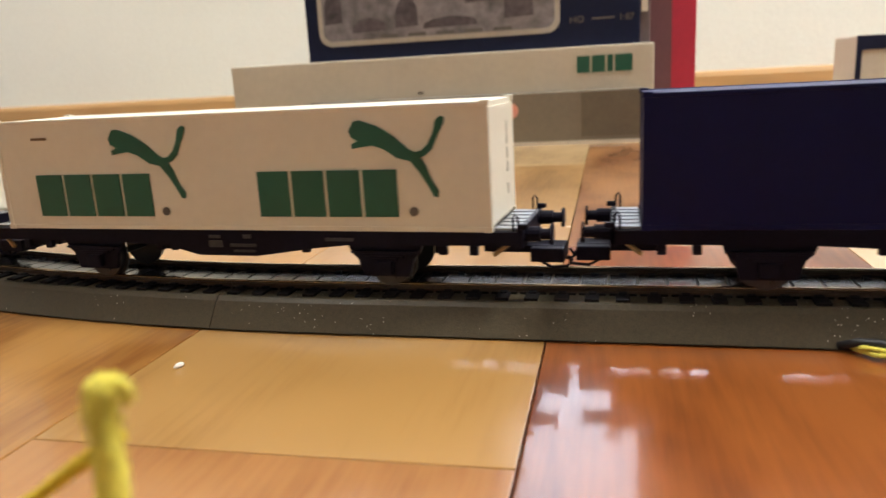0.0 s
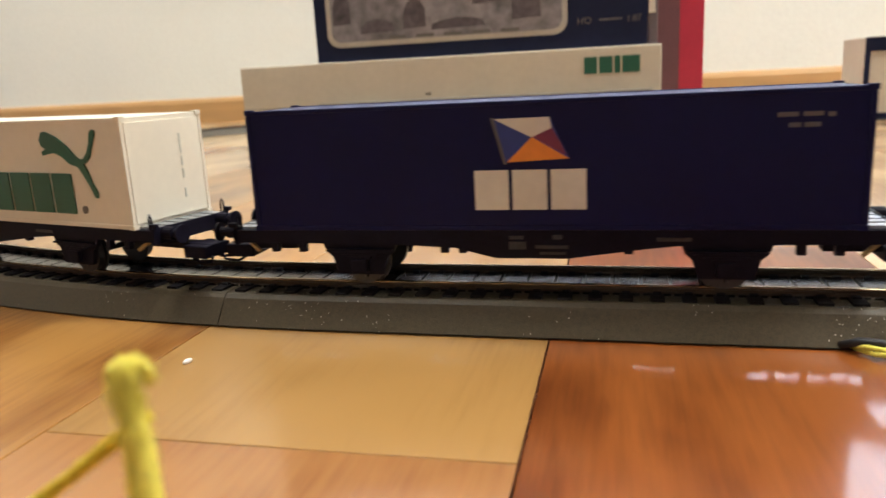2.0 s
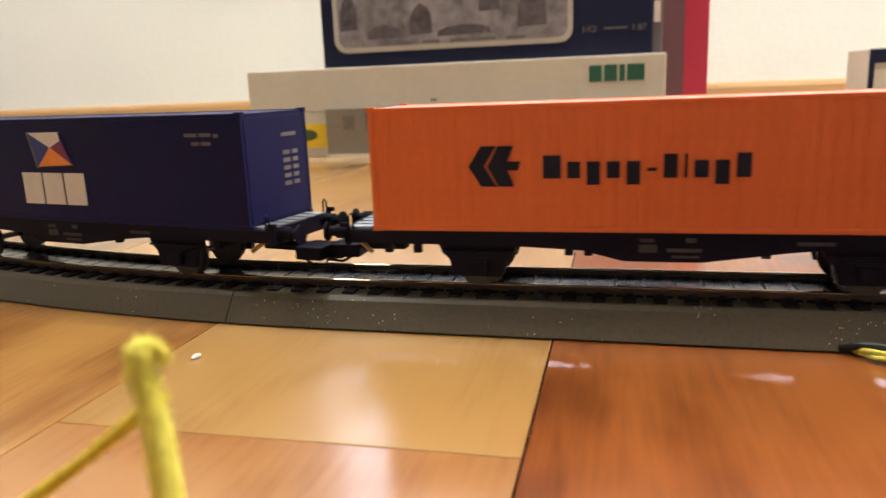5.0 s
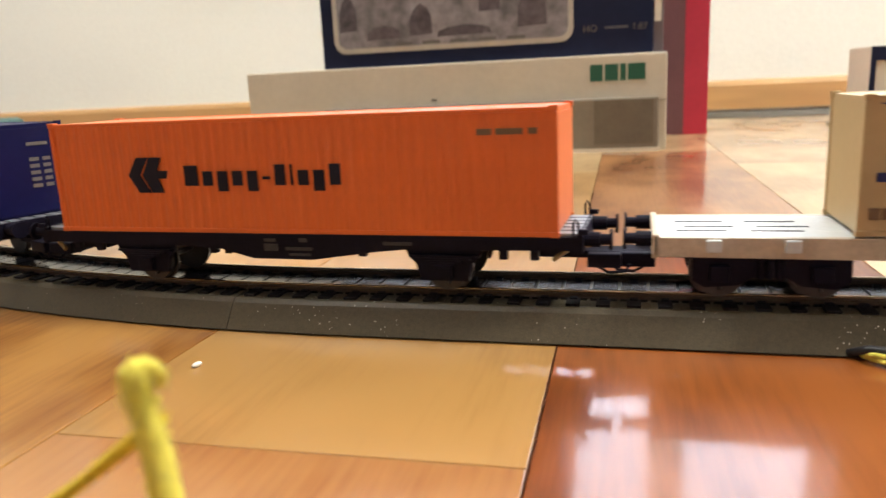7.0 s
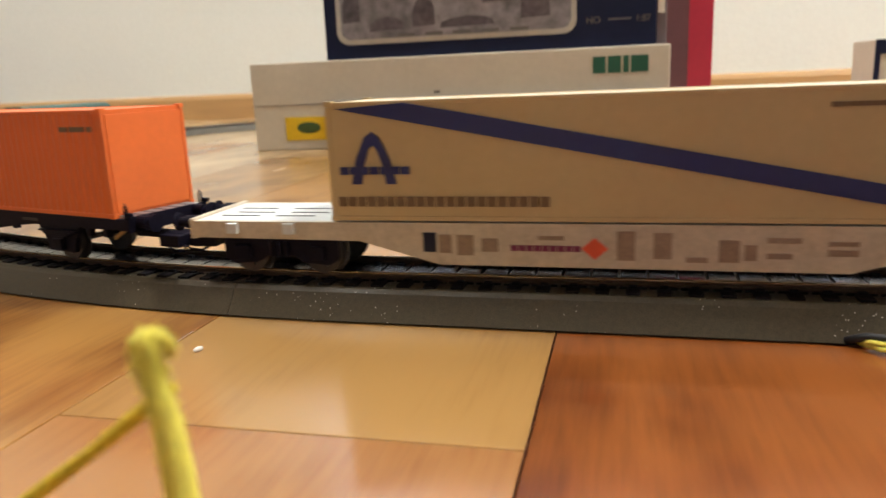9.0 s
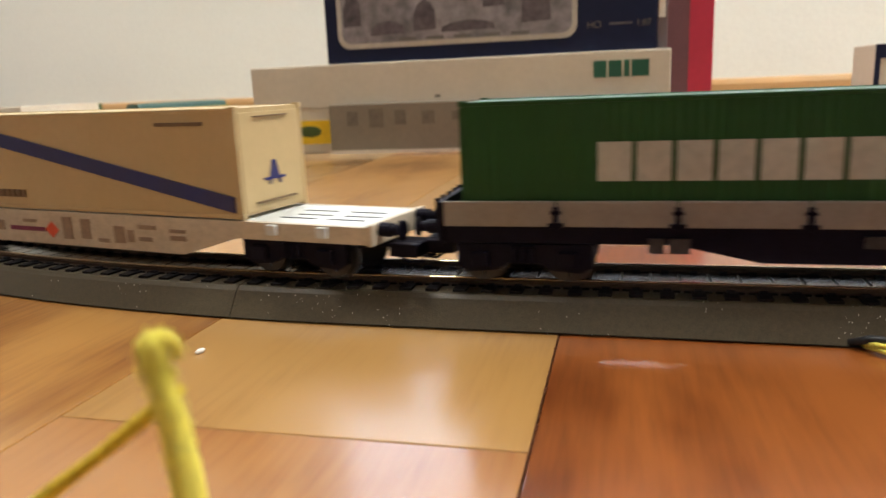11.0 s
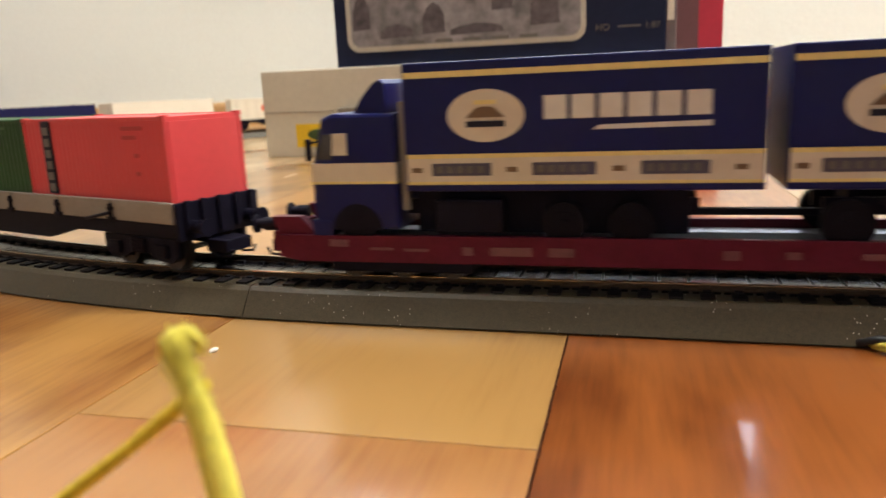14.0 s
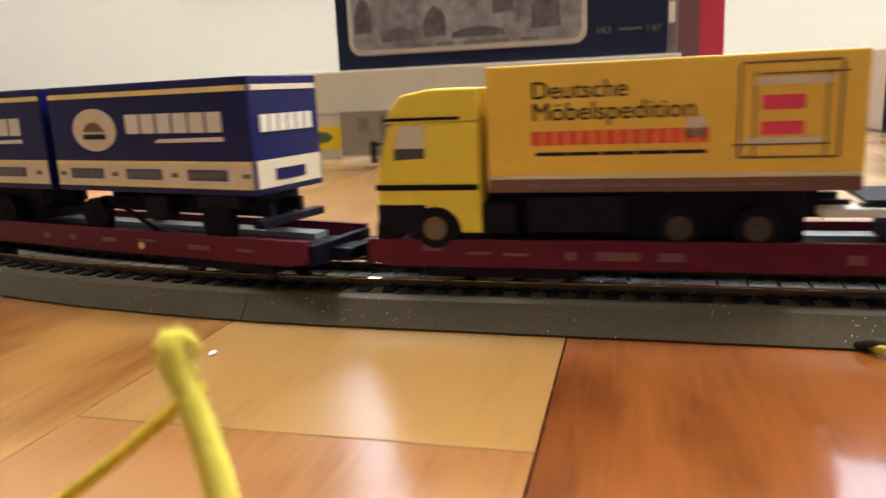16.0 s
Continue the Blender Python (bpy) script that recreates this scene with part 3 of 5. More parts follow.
def fuzz(bm, pts, r, n, seed):
    rnd = random.Random(seed)
    for _ in range(n):
        k = rnd.random() * (len(pts) - 1)
        i = int(k)
        p = Vector(pts[i]).lerp(Vector(pts[i + 1]), k - i)
        d = Vector((rnd.uniform(-1, 1), rnd.uniform(-1, 1), rnd.uniform(-1, 1))).normalized()
        rod(bm, p + d * r * 0.7, p + d * r * rnd.uniform(1.05, 1.35), r * 0.03, 3)


KNOT = (0.0590, -0.137, 0.0386)
yarn = thing("yellow_wool_tie", "fuzzy yellow wool strand knotted upright near the lens", "yarn", at=pose(*KNOT))
up = [(0.0002, 0, 0.0002), (-0.0002, 0, -0.0012), (-0.0001, 0, -0.0026), (0.0002, 0, -0.0045), (0.0004, 0, -0.0070), (0.0004, 0, -0.0105), (0.0002, 0, -0.016), (0, 0, -0.024), (0, 0, -0.0380)]
bm = tube(B(), up, [0.0010, 0.00095, 0.0008, 0.0010, 0.0012, 0.00135, 0.0014, 0.0014, 0.0013], 12)
fuzz(bm, up, 0.0013, 1300, 3)
part("strand", bm, M_yarn, yarn, smooth=True)
bm = B()
bmesh.ops.create_icosphere(bm, subdivisions=3, radius=1, matrix=Matrix.Diagonal((0.0012, 0.0010, 0.0011, 1)))
for v in bm.verts:
    v.co += v.co * 0.45 * noise.noise(v.co * 1700)
part("knot", bm, M_yarn, yarn, smooth=True)
curl = [(0.0004, 0.0002, 0.0008), (0.0012, 0.0006, 0.0004), (0.0015, 0.0010, -0.0006), (0.0011, 0.0012, -0.0016)]
bm = tube(B(), curl, [0.0005, 0.0005, 0.0004, 0.0003], 8)
fuzz(bm, curl, 0.0008, 120, 6)
part("curled_tail", bm, M_yarn, yarn, "short tail curling over the knot", smooth=True)
side = [(0.0010, 0.0008, 0.0008), (-0.0008, 0.0010, -0.0004), (-0.0040, 0.0020, -0.0028), (-0.0085, 0.0022, -0.0062), (-0.0150, 0.0026, -0.0108), (-0.030, 0.0030, -0.0215), (-0.0430, 0.0030, -0.0302)]
bm = tube(B(), side, [0.0005, 0.0006, 0.0007, 0.00065, 0.0008, 0.0008, 0.0008], 8)
fuzz(bm, side, 0.0008, 160, 4)
TAIL_AT = (0, 0, -0.0050)
loose = part("loose_end", bm, M_yarn_shade, yarn, "thin loose end with shade in its colour", smooth=True)
loose.location = TAIL_AT
# how far the tie leans, and how far its loose end does, in degrees
LEAN = ((0, -6.5, -2, (-0.0004, 0)), (3, 1.0, 0, (0.0006, 0.0006)), (6, 3.0, 0, (-0.0008, 0.0001)), (8, 5.0, 0, (0.0, 0.0004)), (10.5, 5.0, 0, (0.0004, 0.0001)), (12, 9.5, 1, (0.0001, -0.0003)), (14, 10.5, 1, (0.0003, -0.0003)), (15, 11.5, 1, (0.0002, -0.0003)), (16, 12.0, 1, (0.0005, -0.0003)))

wire = thing("yellow_wire", "thin yellow and black wires coming from under the track", "wire", at=pose(0.0030, -0.0052, 0))
part("black_strand", tube(B(), [(0.1410, -0.0195, 0.0010), (0.1440, -0.0220, 0.0028), (0.1475, -0.0235, 0.0030), (0.1505, -0.0245, 0.0022), (0.1540, -0.0215, 0.0010)], 0.0009), M_darkcable, wire, smooth=True)
part("yellow_strand", tube(B(), [(0.1430, -0.0200, 0.0010), (0.1445, -0.0235, 0.0022), (0.1490, -0.0260, 0.0022), (0.156, -0.0285, 0.0014), (0.21, -0.0400, 0.0008)], 0.0005), M_yarn, wire, smooth=True)
part("yellow_strand", tube(B(), [(0.1435, -0.0205, 0.0008), (0.1460, -0.0250, 0.0012), (0.1510, -0.0275, 0.0018), (0.158, -0.0300, 0.0012), (0.21, -0.0450, 0.0008)], 0.0005), M_yarn, wire, smooth=True)

# ---------------------------------------------------------------- the train
# Along the train u is measured backwards from the track joint at 0 s; every car is built about its own middle.
WHEEL_R, RAIL_Z = 0.0055, 0.0101
MOVERS = []


def car(name, label, category, u0, u1, pivot, group="", ahead=0.0):
    """A rolling thing from u0 to u1 whose bogies or axles stand pivot metres from its middle."""
    t = thing(name, label, category, group)
    MOVERS.append((t, (u0 + u1) / 2 - ahead, pivot))
    return t, (u0 + u1) / 2


def load(name, label, category, base, group=""):
    """A thing that rides on the car whose entry is base."""
    t = thing(name, label, category, group)
    MOVERS.append((t, base[0], base[1]))
    return t


AXLES = []
WHEELS = {}


def wheelset(parent, x, name="wheelset", r=WHEEL_R):
    """Axle with two flanged wheels, built about its own centre so that it can turn."""
    z = RAIL_Z + r - 0.0004
    if r not in WHEELS:
        bm = B()
        rod(bm, (0, -0.0098, 0), (0, 0.0098, 0), 0.0009, 8)
        for s in (-1, 1):
            rod(bm, (0, s * 0.0070, 0), (0, s * 0.0078, 0), r + 0.0008, 24)
            rod(bm, (0, s * 0.0078, 0), (0, s * 0.0097, 0), r, 24)
            for k in range(5):
                a = k * math.tau / 5
                rod(bm, (0, s * 0.0097, 0), (math.cos(a) * r * 0.7, s * 0.0100, math.sin(a) * r * 0.7), 0.0005, 6)
        WHEELS[r] = mesh_of(name, bm, M_steel)
    ob = new(name, WHEELS[r])
    ob.parent = parent
    ob.location = (x, 0, z)
    AXLES.append((ob, x, z, r))
    return ob


def buffers(parent, x, out, z=0.0232):
    """Two round buffers on the end at x that point out (+1 or -1)."""
    for s in (-1, 1):
        bm = B()
        rod(bm, (x, s * 0.0100, z), (x + out * 0.0036, s * 0.0100, z), 0.0018, 14)
        rod(bm, (x + out * 0.0036, s * 0.0100, z), (x + out * 0.0058, s * 0.0100, z), 0.0013, 12)
        rod(bm, (x + out * 0.0058, s * 0.0100, z), (x + out * 0.0064, s * 0.0100, z), 0.0025, 18)
        part("buffer", bm, M_black, parent)


def coupler(parent, x, out, reach):
    bm = B()
    solid(bm, min(x - out * 0.012, x + out * reach), max(x - out * 0.012, x + out * reach), -0.0022, 0.0022, 0.0168, 0.0186, 0.0003)
    e = x + out * reach
    solid(bm, min(e, e - out * 0.008), max(e, e - out * 0.008), -0.0048, 0.0048, 0.0150, 0.0185, 0.0004)
    tube(bm, [(e - out * 0.006, -0.004, 0.0155), (e - out * 0.003, -0.004, 0.0138), (e + out * 0.001, -0.004, 0.0142), (e + out * 0.002, -0.004, 0.016)], 0.0004, 6)
    tube(bm, [(e - out * 0.006, 0.004, 0.0155), (e - out * 0.003, 0.004, 0.0138), (e + out * 0.001, 0.004, 0.0142), (e + out * 0.002, 0.004, 0.016)], 0.0004, 6)
    part("coupler", bm, M_black, parent)


def axle_guard(parent, x):
    """The sprung W-iron and axle box of a two-axle wagon, on both sides."""
    for s in (-1, 1):
        bm = B()
        y0, y1 = sorted((s * 0.0112, s * 0.0126))
        slab(bm, [(x - 0.0098, 0.0212), (x - 0.0088, 0.0186), (x - 0.0072, 0.0172), (x - 0.0060, 0.0128), (x + 0.0060, 0.0128), (x + 0.0072, 0.0172), (x + 0.0088, 0.0186), (x + 0.0098, 0.0212)], y0, y1)
        solid(bm, x - 0.0022, x + 0.0022, min(s * 0.0126, s * 0.0142), max(s * 0.0126, s * 0.0142), 0.0135, 0.0170, 0.0004)
        for i in range(4):
            w = 0.0085 - i * 0.0018
            solid(bm, x - w, x + w, min(s * 0.0126, s * 0.0138), max(s * 0.0126, s * 0.0138), 0.0188 - i * 0.0006, 0.01935 - i * 0.0006)
        part("axle_guard", bm, M_black, parent)


def flat_wagon(u0, u1, extra, ahead=0.0):
    """Short two-axle container wagon, black."""
    w, mid = car("container_wagon", "black two-axle flat wagon with " + extra, "wagon", u0, u1, 0.043, "container wagons", ahead)
    h = (u1 - u0) / 2
    part("deck", solid(B(), -h, h, -0.0128, 0.0128, 0.0226, 0.0243, 0.0003), M_black, w)
    for s in (-1, 1):
        y0, y1 = sorted((s * 0.0128, s * 0.0140))
        part("side_sill", slab(B(), [(-h, 0.0243), (h, 0.0243), (h, 0.0212), (0.034, 0.0208), (0.026, 0.0200), (0.0085, 0.0176), (-0.0085, 0.0176), (-0.018, 0.0200), (-0.026, 0.0204), (-0.034, 0.0208), (-h, 0.0212)], y0, y1), M_black, w)
    for x in (-0.021, -0.0165, -0.012, 0.022, 0.058, 0.0655, -0.058, -0.0655):
        for y in (-0.0127, 0.0127):
            part("bracket", solid(B(), x - 0.0010, x + 0.0010, y - 0.0009, y + 0.0009, 0.0186, 0.0210, 0.0003), M_black, w)
    part("brake_tank", rod(B(), (-0.004, 0.004, 0.0190), (0.016, 0.004, 0.0190), 0.0028, 14), M_black, w)
    bars("printed_line", ((-0.0050, 0.0222, 0.0032, 0.0008), (-0.0052, 0.0198, 0.0040, 0.0018), (0.0050, 0.0222, 0.0022, 0.0010), (0.0010, 0.0200, 0.0075, 0.0008), (0.028, 0.0218, 0.0075, 0.0008), (0.0020, 0.0186, 0.0060, 0.0006)), -0.0140, M_plate_ink, w, label="tiny grey print")
    for x in (-0.043, 0.043):
        axle_guard(w, x)
        wheelset(w, x)
    for o in (-1, 1):
        e = o * h
        part("headstock", solid(B(), min(e - o * 0.0014, e), max(e - o * 0.0014, e), -0.0140, 0.0140, 0.0205, 0.0250, 0.0003), M_black, w)
        a, b = sorted((e - o * 0.0066, e - o * 0.0002))
        for k in range(6):
            part("platform_slat", solid(B(), a, b, -0.0125 + k * 0.0042, -0.0095 + k * 0.0042, 0.02435, 0.0250), M_grate, w, "bare metal end slat")
        for s in (-1, 1):
            part("grab_rail", tube(B(), [(e - o * 0.0022, s * 0.0132, 0.0243), (e - o * 0.0022, s * 0.0132, 0.0276), (e - o * 0.0018, s * 0.0132, 0.0285), (e - o * 0.0011, s * 0.0132, 0.0276), (e - o * 0.0011, s * 0.0132, 0.0262)], 0.00026, 6), M_black, w, smooth=True)
            part("step_iron", solid(B(), e - 0.0012, e + 0.0012, s * 0.0135 - 0.0006, s * 0.0135 + 0.0006, 0.0250, 0.0262, 0.0002), M_black, w)
            part("brace", rod(B(), (e - o * 0.0070, s * 0.0136, 0.0188), (e - o * 0.0008, s * 0.0112, 0.0232), 0.0006, 6), M_brass, w, "dull brass diagonal brace")
        buffers(w, e, o)
        coupler(w, e, o, 0.0080)
    return w, (mid - ahead, 0.043)


def container(base, x0, x1, z0, h, material, name_label, ribs=0, rib_depth=0.0004, half=0.0140, group="containers"):
    """A box container with posts, rails, castings, doors and, if asked, pressed ribs along its sides."""
    c = load("container", name_label, "container", base, group)
    bm = B()
    inset = rib_depth if ribs else 0.00025
    solid(bm, x0 + 0.0003, x1 - 0.0003, -half + inset, half - inset, z0 + 0.0006, z0 + h - 0.0002)
    part("body", bm, material, c)
    if ribs:
        pitch = (x1 - x0 - 0.004) / ribs
        f0, f1 = -inset, -0.00008
        bm = B()
        pts = [(0.05 * pitch, f0), (0.22 * pitch, f1), (0.58 * pitch, f1), (0.75 * pitch, f0)]
        lo = [bm.verts.new((px, -py - half * 0, z0 + 0.0012)) for px, py in pts]
        hi = [bm.verts.new((px, -py, z0 + h - 0.0010)) for px, py in pts]
        for k in range(3):
            bm.faces.new((lo[k], lo[k + 1], hi[k + 1], hi[k]))
        bm.faces.new(lo), bm.faces.new(hi), bm.faces.new((lo[3], lo[0], hi[0], hi[3]))
        bmesh.ops.recalc_face_normals(bm, faces=bm.faces)
        me = mesh_of("rib", bm, material)
        for i in range(ribs):
            for s in (-1, 1):
                ob = new("rib", me)
                ob.parent = c
                ob.matrix_local = pose(x0 + 0.002 + i * pitch, -half, 0) if s < 0 else pose(x0 + 0.002 + i * pitch + 0.8 * pitch, half, 0, 0, 0, 180)
    for s in (-1, 1):
        y0, y1 = sorted((s * (half - 0.0009), s * half))
        part("top_rail", solid(B(), x0 + 0.0011, x1 - 0.0011, y0, y1, z0 + h - 0.0010, z0 + h, 0.0002), material, c)
        part("bottom_rail", solid(B(), x0 + 0.0011, x1 - 0.0011, y0, y1, z0, z0 + 0.0012, 0.0002), material, c)
        for e, o in ((x0, 1), (x1, -1)):
            a, b = sorted((e, e + o * 0.0011))
            part("corner_post", solid(B(), a, b, y0, y1, z0 + 0.0012, z0 + h - 0.0012), material, c)
            for zz in (z0 - 0.0001, z0 + h - 0.0010):
                a, b = sorted((e - o * 0.0002, e + o * 0.0019))
                ya, yb = sorted((s * (half - 0.0016), s * (half + 0.00015)))
                part("corner_casting", solid(B(), a, b, ya, yb, zz, zz + 0.0013, 0.0001), material, c)
    part("end_panel", solid(B(), x1 - 0.0004, x1 + 0.00005, -half + 0.0012, half - 0.0012, z0 + 0.0014, z0 + h - 0.0014, 0.0001), material, c)
    part("roof", solid(B(), x0 + 0.0012, x1 - 0.0012, -half + 0.0010, half - 0.0010, z0 + h - 0.0006, z0 + h - 0.00025), material, c)
    return c


DECK = 0.0243
F = -0.0140  # a container's near side


def cat_mark(x, z, k, kz, parent):
    """The leaping dark green device: a plain slanting body with a long thin tail and a leg."""
    bm = B()
    P = lambda pts: slab(bm, [(x + a * k, z + b * kz) for a, b in pts], F - 0.00022, F + 0.0002)
    P([(0.00, 0.86), (0.06, 0.98), (0.12, 0.99), (0.30, 0.91), (0.48, 0.77), (0.62, 0.61), (0.70, 0.56), (0.72, 0.49), (0.64, 0.46), (0.50, 0.50), (0.36, 0.62), (0.24, 0.67), (0.12, 0.65), (0.03, 0.63), (0.02, 0.69), (0.09, 0.73), (0.02, 0.78)])
    P([(0.66, 0.57), (0.75, 0.59), (0.82, 0.67), (0.88, 0.81), (0.91, 0.96), (0.96, 1.01), (1.00, 0.99), (0.99, 0.92), (0.92, 0.76), (0.86, 0.60), (0.78, 0.52), (0.70, 0.49)])
    P([(0.62, 0.48), (0.73, 0.52), (0.79, 0.40), (0.84, 0.22), (0.91, 0.08), (0.90, 0.00), (0.86, 0.01), (0.80, 0.16), (0.72, 0.32)])
    return part("leaping_mark", bm, M_green_ink, parent, "dark green leaping device")


# cream container with green marks
W1, base1 = flat_wagon(-0.0745, 0.0800, "a cream container on it")
mid = base1[0]
X = lambda u: u - mid
C = container(base1, X(-0.067), X(0.073), DECK, 0.0297, M_cream, "cream container with two green leaping marks on black wagon")
for a, q in ((0.0121, 0.0379), (0.0807, 0.1063)):
    s = X(-0.067) + a
    letters("letter_block", s, s + 0.0378, DECK + 0.0036, DECK + 0.0149, F, 4, 0.10, M_green_ink, C, "dark green block")
    cat_mark(X(-0.067) + q, DECK + 0.0083, 0.0236, 0.0184, C)
    part("small_ring", rod(B(), (s + 0.0407, F + 0.0001, DECK + 0.0049), (s + 0.0407, F - 0.0002, DECK + 0.0049), 0.0011, 16), M_dim_ink, C)
part("small_print", panel(B(), X(-0.067) + 0.0125, X(-0.067) + 0.0175, DECK + 0.0243, DECK + 0.0250, F), M_brown_ink, C)
for z in (0.006, 0.0115, 0.0150, 0.0185, 0.0215):
    part("end_print", solid(B(), X(0.073) - 0.0002, X(0.073) + 0.0002, 0.0049, 0.0054, DECK + z, DECK + z + 0.0026), M_faint_ink, C, "upright grey print on the end")

# navy container
W2, base2 = flat_wagon(0.0980, 0.2515, "a navy container on it", -0.0005)
mid = base2[0] - 0.0005
C = container(base2, X(0.105), X(0.245), DECK, 0.0297, M_navy, "navy blue container with flag and white lettering on wagon")
s = X(0.105)
letters("white_word", s + 0.0570, s + 0.0834, DECK + 0.0049, DECK + 0.0141, F, 3, 0.10, M_white_ink, C, "white block lettering")
fx, fz = s + 0.0620, DECK + 0.0159
flag = part("flag", slab(B(), [(fx, fz + 0.0097), (fx + 0.0125, fz + 0.0098), (fx + 0.0148, fz + 0.0045), (fx + 0.0168, fz + 0.0008), (fx + 0.0025, fz)], F - 0.00016, F + 0.0002), M_blue_ink, C, "small four-coloured flag")
part("flag_white", slab(B(), [(fx, fz + 0.0098), (fx + 0.0125, fz + 0.0099), (fx + 0.0130, fz + 0.0075), (fx + 0.0085, fz + 0.0055)], F - 0.00024, F + 0.0002), M_white_ink, flag)
part("flag_orange", slab(B(), [(fx + 0.0027, fz), (fx + 0.0168, fz + 0.0006), (fx + 0.0085, fz + 0.0056)], F - 0.00026, F + 0.0002), M_orange_ink, flag)
part("flag_maroon", slab(B(), [(fx + 0.0130, fz + 0.0076), (fx + 0.0150, fz + 0.0040), (fx + 0.0163, fz + 0.0012), (fx + 0.0088, fz + 0.0056)], F - 0.00022, F + 0.0002), M_maroon_ink, flag)
part("flag_pole", slab(B(), [(fx - 0.0008, fz + 0.0100), (fx, fz + 0.0100), (fx + 0.0026, fz - 0.0005), (fx + 0.0020, fz - 0.0005)], F - 0.00022, F + 0.0002), M_dim_ink, flag)
bm = B()
for a, b, z in ((0.1215, 0.1255, 0.0240), (0.1265, 0.1302, 0.0240), (0.1312, 0.1325, 0.0238), (0.1238, 0.1260, 0.0218), (0.1268, 0.1298, 0.0218)):
    panel(bm, s + a, s + b, DECK + z, DECK + z + 0.0009, F)
part("white_print", bm, M_dim_ink, C, "faint grey print")
for i in range(5):
    for y, wd in ((0.0022, 0.0030), (0.0064, 0.0024)):
        part("end_print", solid(B(), X(0.245) - 0.0002, X(0.245) + 0.0002, y, y + wd, DECK + 0.0095 + i * 0.0021, DECK + 0.0106 + i * 0.0021), M_dim_ink, C)
part("end_print", solid(B(), X(0.245) - 0.0002, X(0.245) + 0.0002, 0.0020, 0.0085, DECK + 0.0228, DECK + 0.0238), M_dim_ink, C)

# orange container
W3, base3 = flat_wagon(0.2675, 0.4210, "an orange container on it")
mid = base3[0]
C = container(base3, X(0.2755), X(0.4155), DECK, 0.0297, M_orangec, "orange ribbed container with dark lettering on black wagon", ribs=46, rib_depth=0.0003)
s = X(0.2755)
bm = B()
k = 0.0107
ax, az = s + 0.0245, DECK + 0.0108
for pts in ([(0, 0.5), (0.28, 1.0), (0.62, 1.0), (0.34, 0.5)], [(0, 0.5), (0.34, 0.5), (0.62, 0), (0.28, 0)], [(0.66, 1.0), (1.0, 1.0), (0.86, 0.62), (1.15, 0.62), (1.10, 0.40), (0.86, 0.40), (1.0, 0), (0.66, 0), (0.42, 0.5)]):
    slab(bm, [(ax + p * k, az + q * 0.0094) for p, q in pts], F - 0.00022, F + 0.0002)
part("arrow_mark", bm, M_dark_ink, C, "dark arrow-shaped device")
z = DECK + 0.0126
for a, b, lo, hi in ((0, 4.2, 0, 7), (5.0, 8.2, 0, 5), (9.0, 12.2, -2, 5), (13.0, 16.2, 0, 5), (17, 20.2, -2, 5), (21, 23.4, 2.0, 3.0), (24.2, 27.4, 0, 7), (28.2, 29.3, 0, 7), (30.1, 33.3, 0, 5), (34.0, 37.2, -2, 5), (38, 41.2, 0, 7)):
    part("letter_block", panel(B(), s + 0.0420 + a * 0.0011, s + 0.0420 + b * 0.0011 - 0.0006, z + lo * 0.00075, z + hi * 0.00075, F), M_dark_ink, C, "dark plain block")
bm = B()
for a, b in ((0.1215, 0.1250), (0.1260, 0.1322), (0.1335, 0.1355)):
    panel(bm, s + a, s + b, DECK + 0.0238, DECK + 0.0252, F)
part("small_print", bm, M_brown_ink, C)


def bogie(parent, x, wb=0.0105, side=M_black):
    """A four-wheel truck with shaped side frames."""
    b = part("bogie", solid(B(), x - 0.004, x + 0.004, -0.0115, 0.0115, 0.0165, 0.0195, 0.0004), side, parent)
    for s in (-1, 1):
        bm = B()
        y0, y1 = sorted((s * 0.0112, s * 0.0128))
        slab(bm, [(x - wb - 0.0058, 0.0195), (x + wb + 0.0058, 0.0195), (x + wb + 0.0058, 0.0142), (x + wb + 0.003, 0.0126), (x + wb - 0.004, 0.0132), (x + 0.0035, 0.0150), (x - 0.0035, 0.0150), (x - wb + 0.004, 0.0132), (x - wb - 0.003, 0.0126), (x - wb - 0.0058, 0.0142)], y0, y1)
        for q in (-wb, wb):
            solid(bm, x + q - 0.0022, x + q + 0.0022, min(s * 0.0128, s * 0.0140), max(s * 0.0128, s * 0.0140), 0.0140, 0.0178, 0.0004)
        for q in (-0.0020, 0.0, 0.0020):
            rod(bm, (x + q, s * 0.0133, 0.0150), (x + q, s * 0.0133, 0.0190), 0.0008, 8)
        part("side_frame", bm, side, b)
    for q in (-wb, wb):
        wheelset(b, x + q)


# pale four-axle wagon with a beige container
W4, mid = car("pocket_wagon", "weathered pale four-axle container wagon with slotted deck ends", "wagon", 0.4375, 0.6575, 0.085, ahead=0.0018)
base4 = (mid - 0.0018, 0.085)
X = lambda u: u - mid
part("deck", solid(B(), X(0.4380), X(0.6570), -0.0132, 0.0132, 0.0226, 0.0243, 0.0004), M_deckw, W4, "pale grey deck")
for s in (-1, 1):
    y0, y1 = sorted((s * 0.0132, s * 0.0146))
    sill = part("side_sill", slab(B(), [(X(0.4380), 0.0243), (X(0.6570), 0.0243), (X(0.6570), 0.0200), (X(0.6155), 0.0196), (X(0.5965), 0.0140), (X(0.506), 0.0140), (X(0.4855), 0.0196), (X(0.4380), 0.0200)], y0, y1), M_sand, W4)
    for u in (0.4505, 0.4665, 0.628, 0.6435):
        part("stake_pocket", solid(B(), X(u) - 0.0016, X(u) + 0.0016, min(s * 0.0146, s * 0.0158), max(s * 0.0146, s * 0.0158), 0.0212, 0.0240, 0.0003), M_deckw, sill)
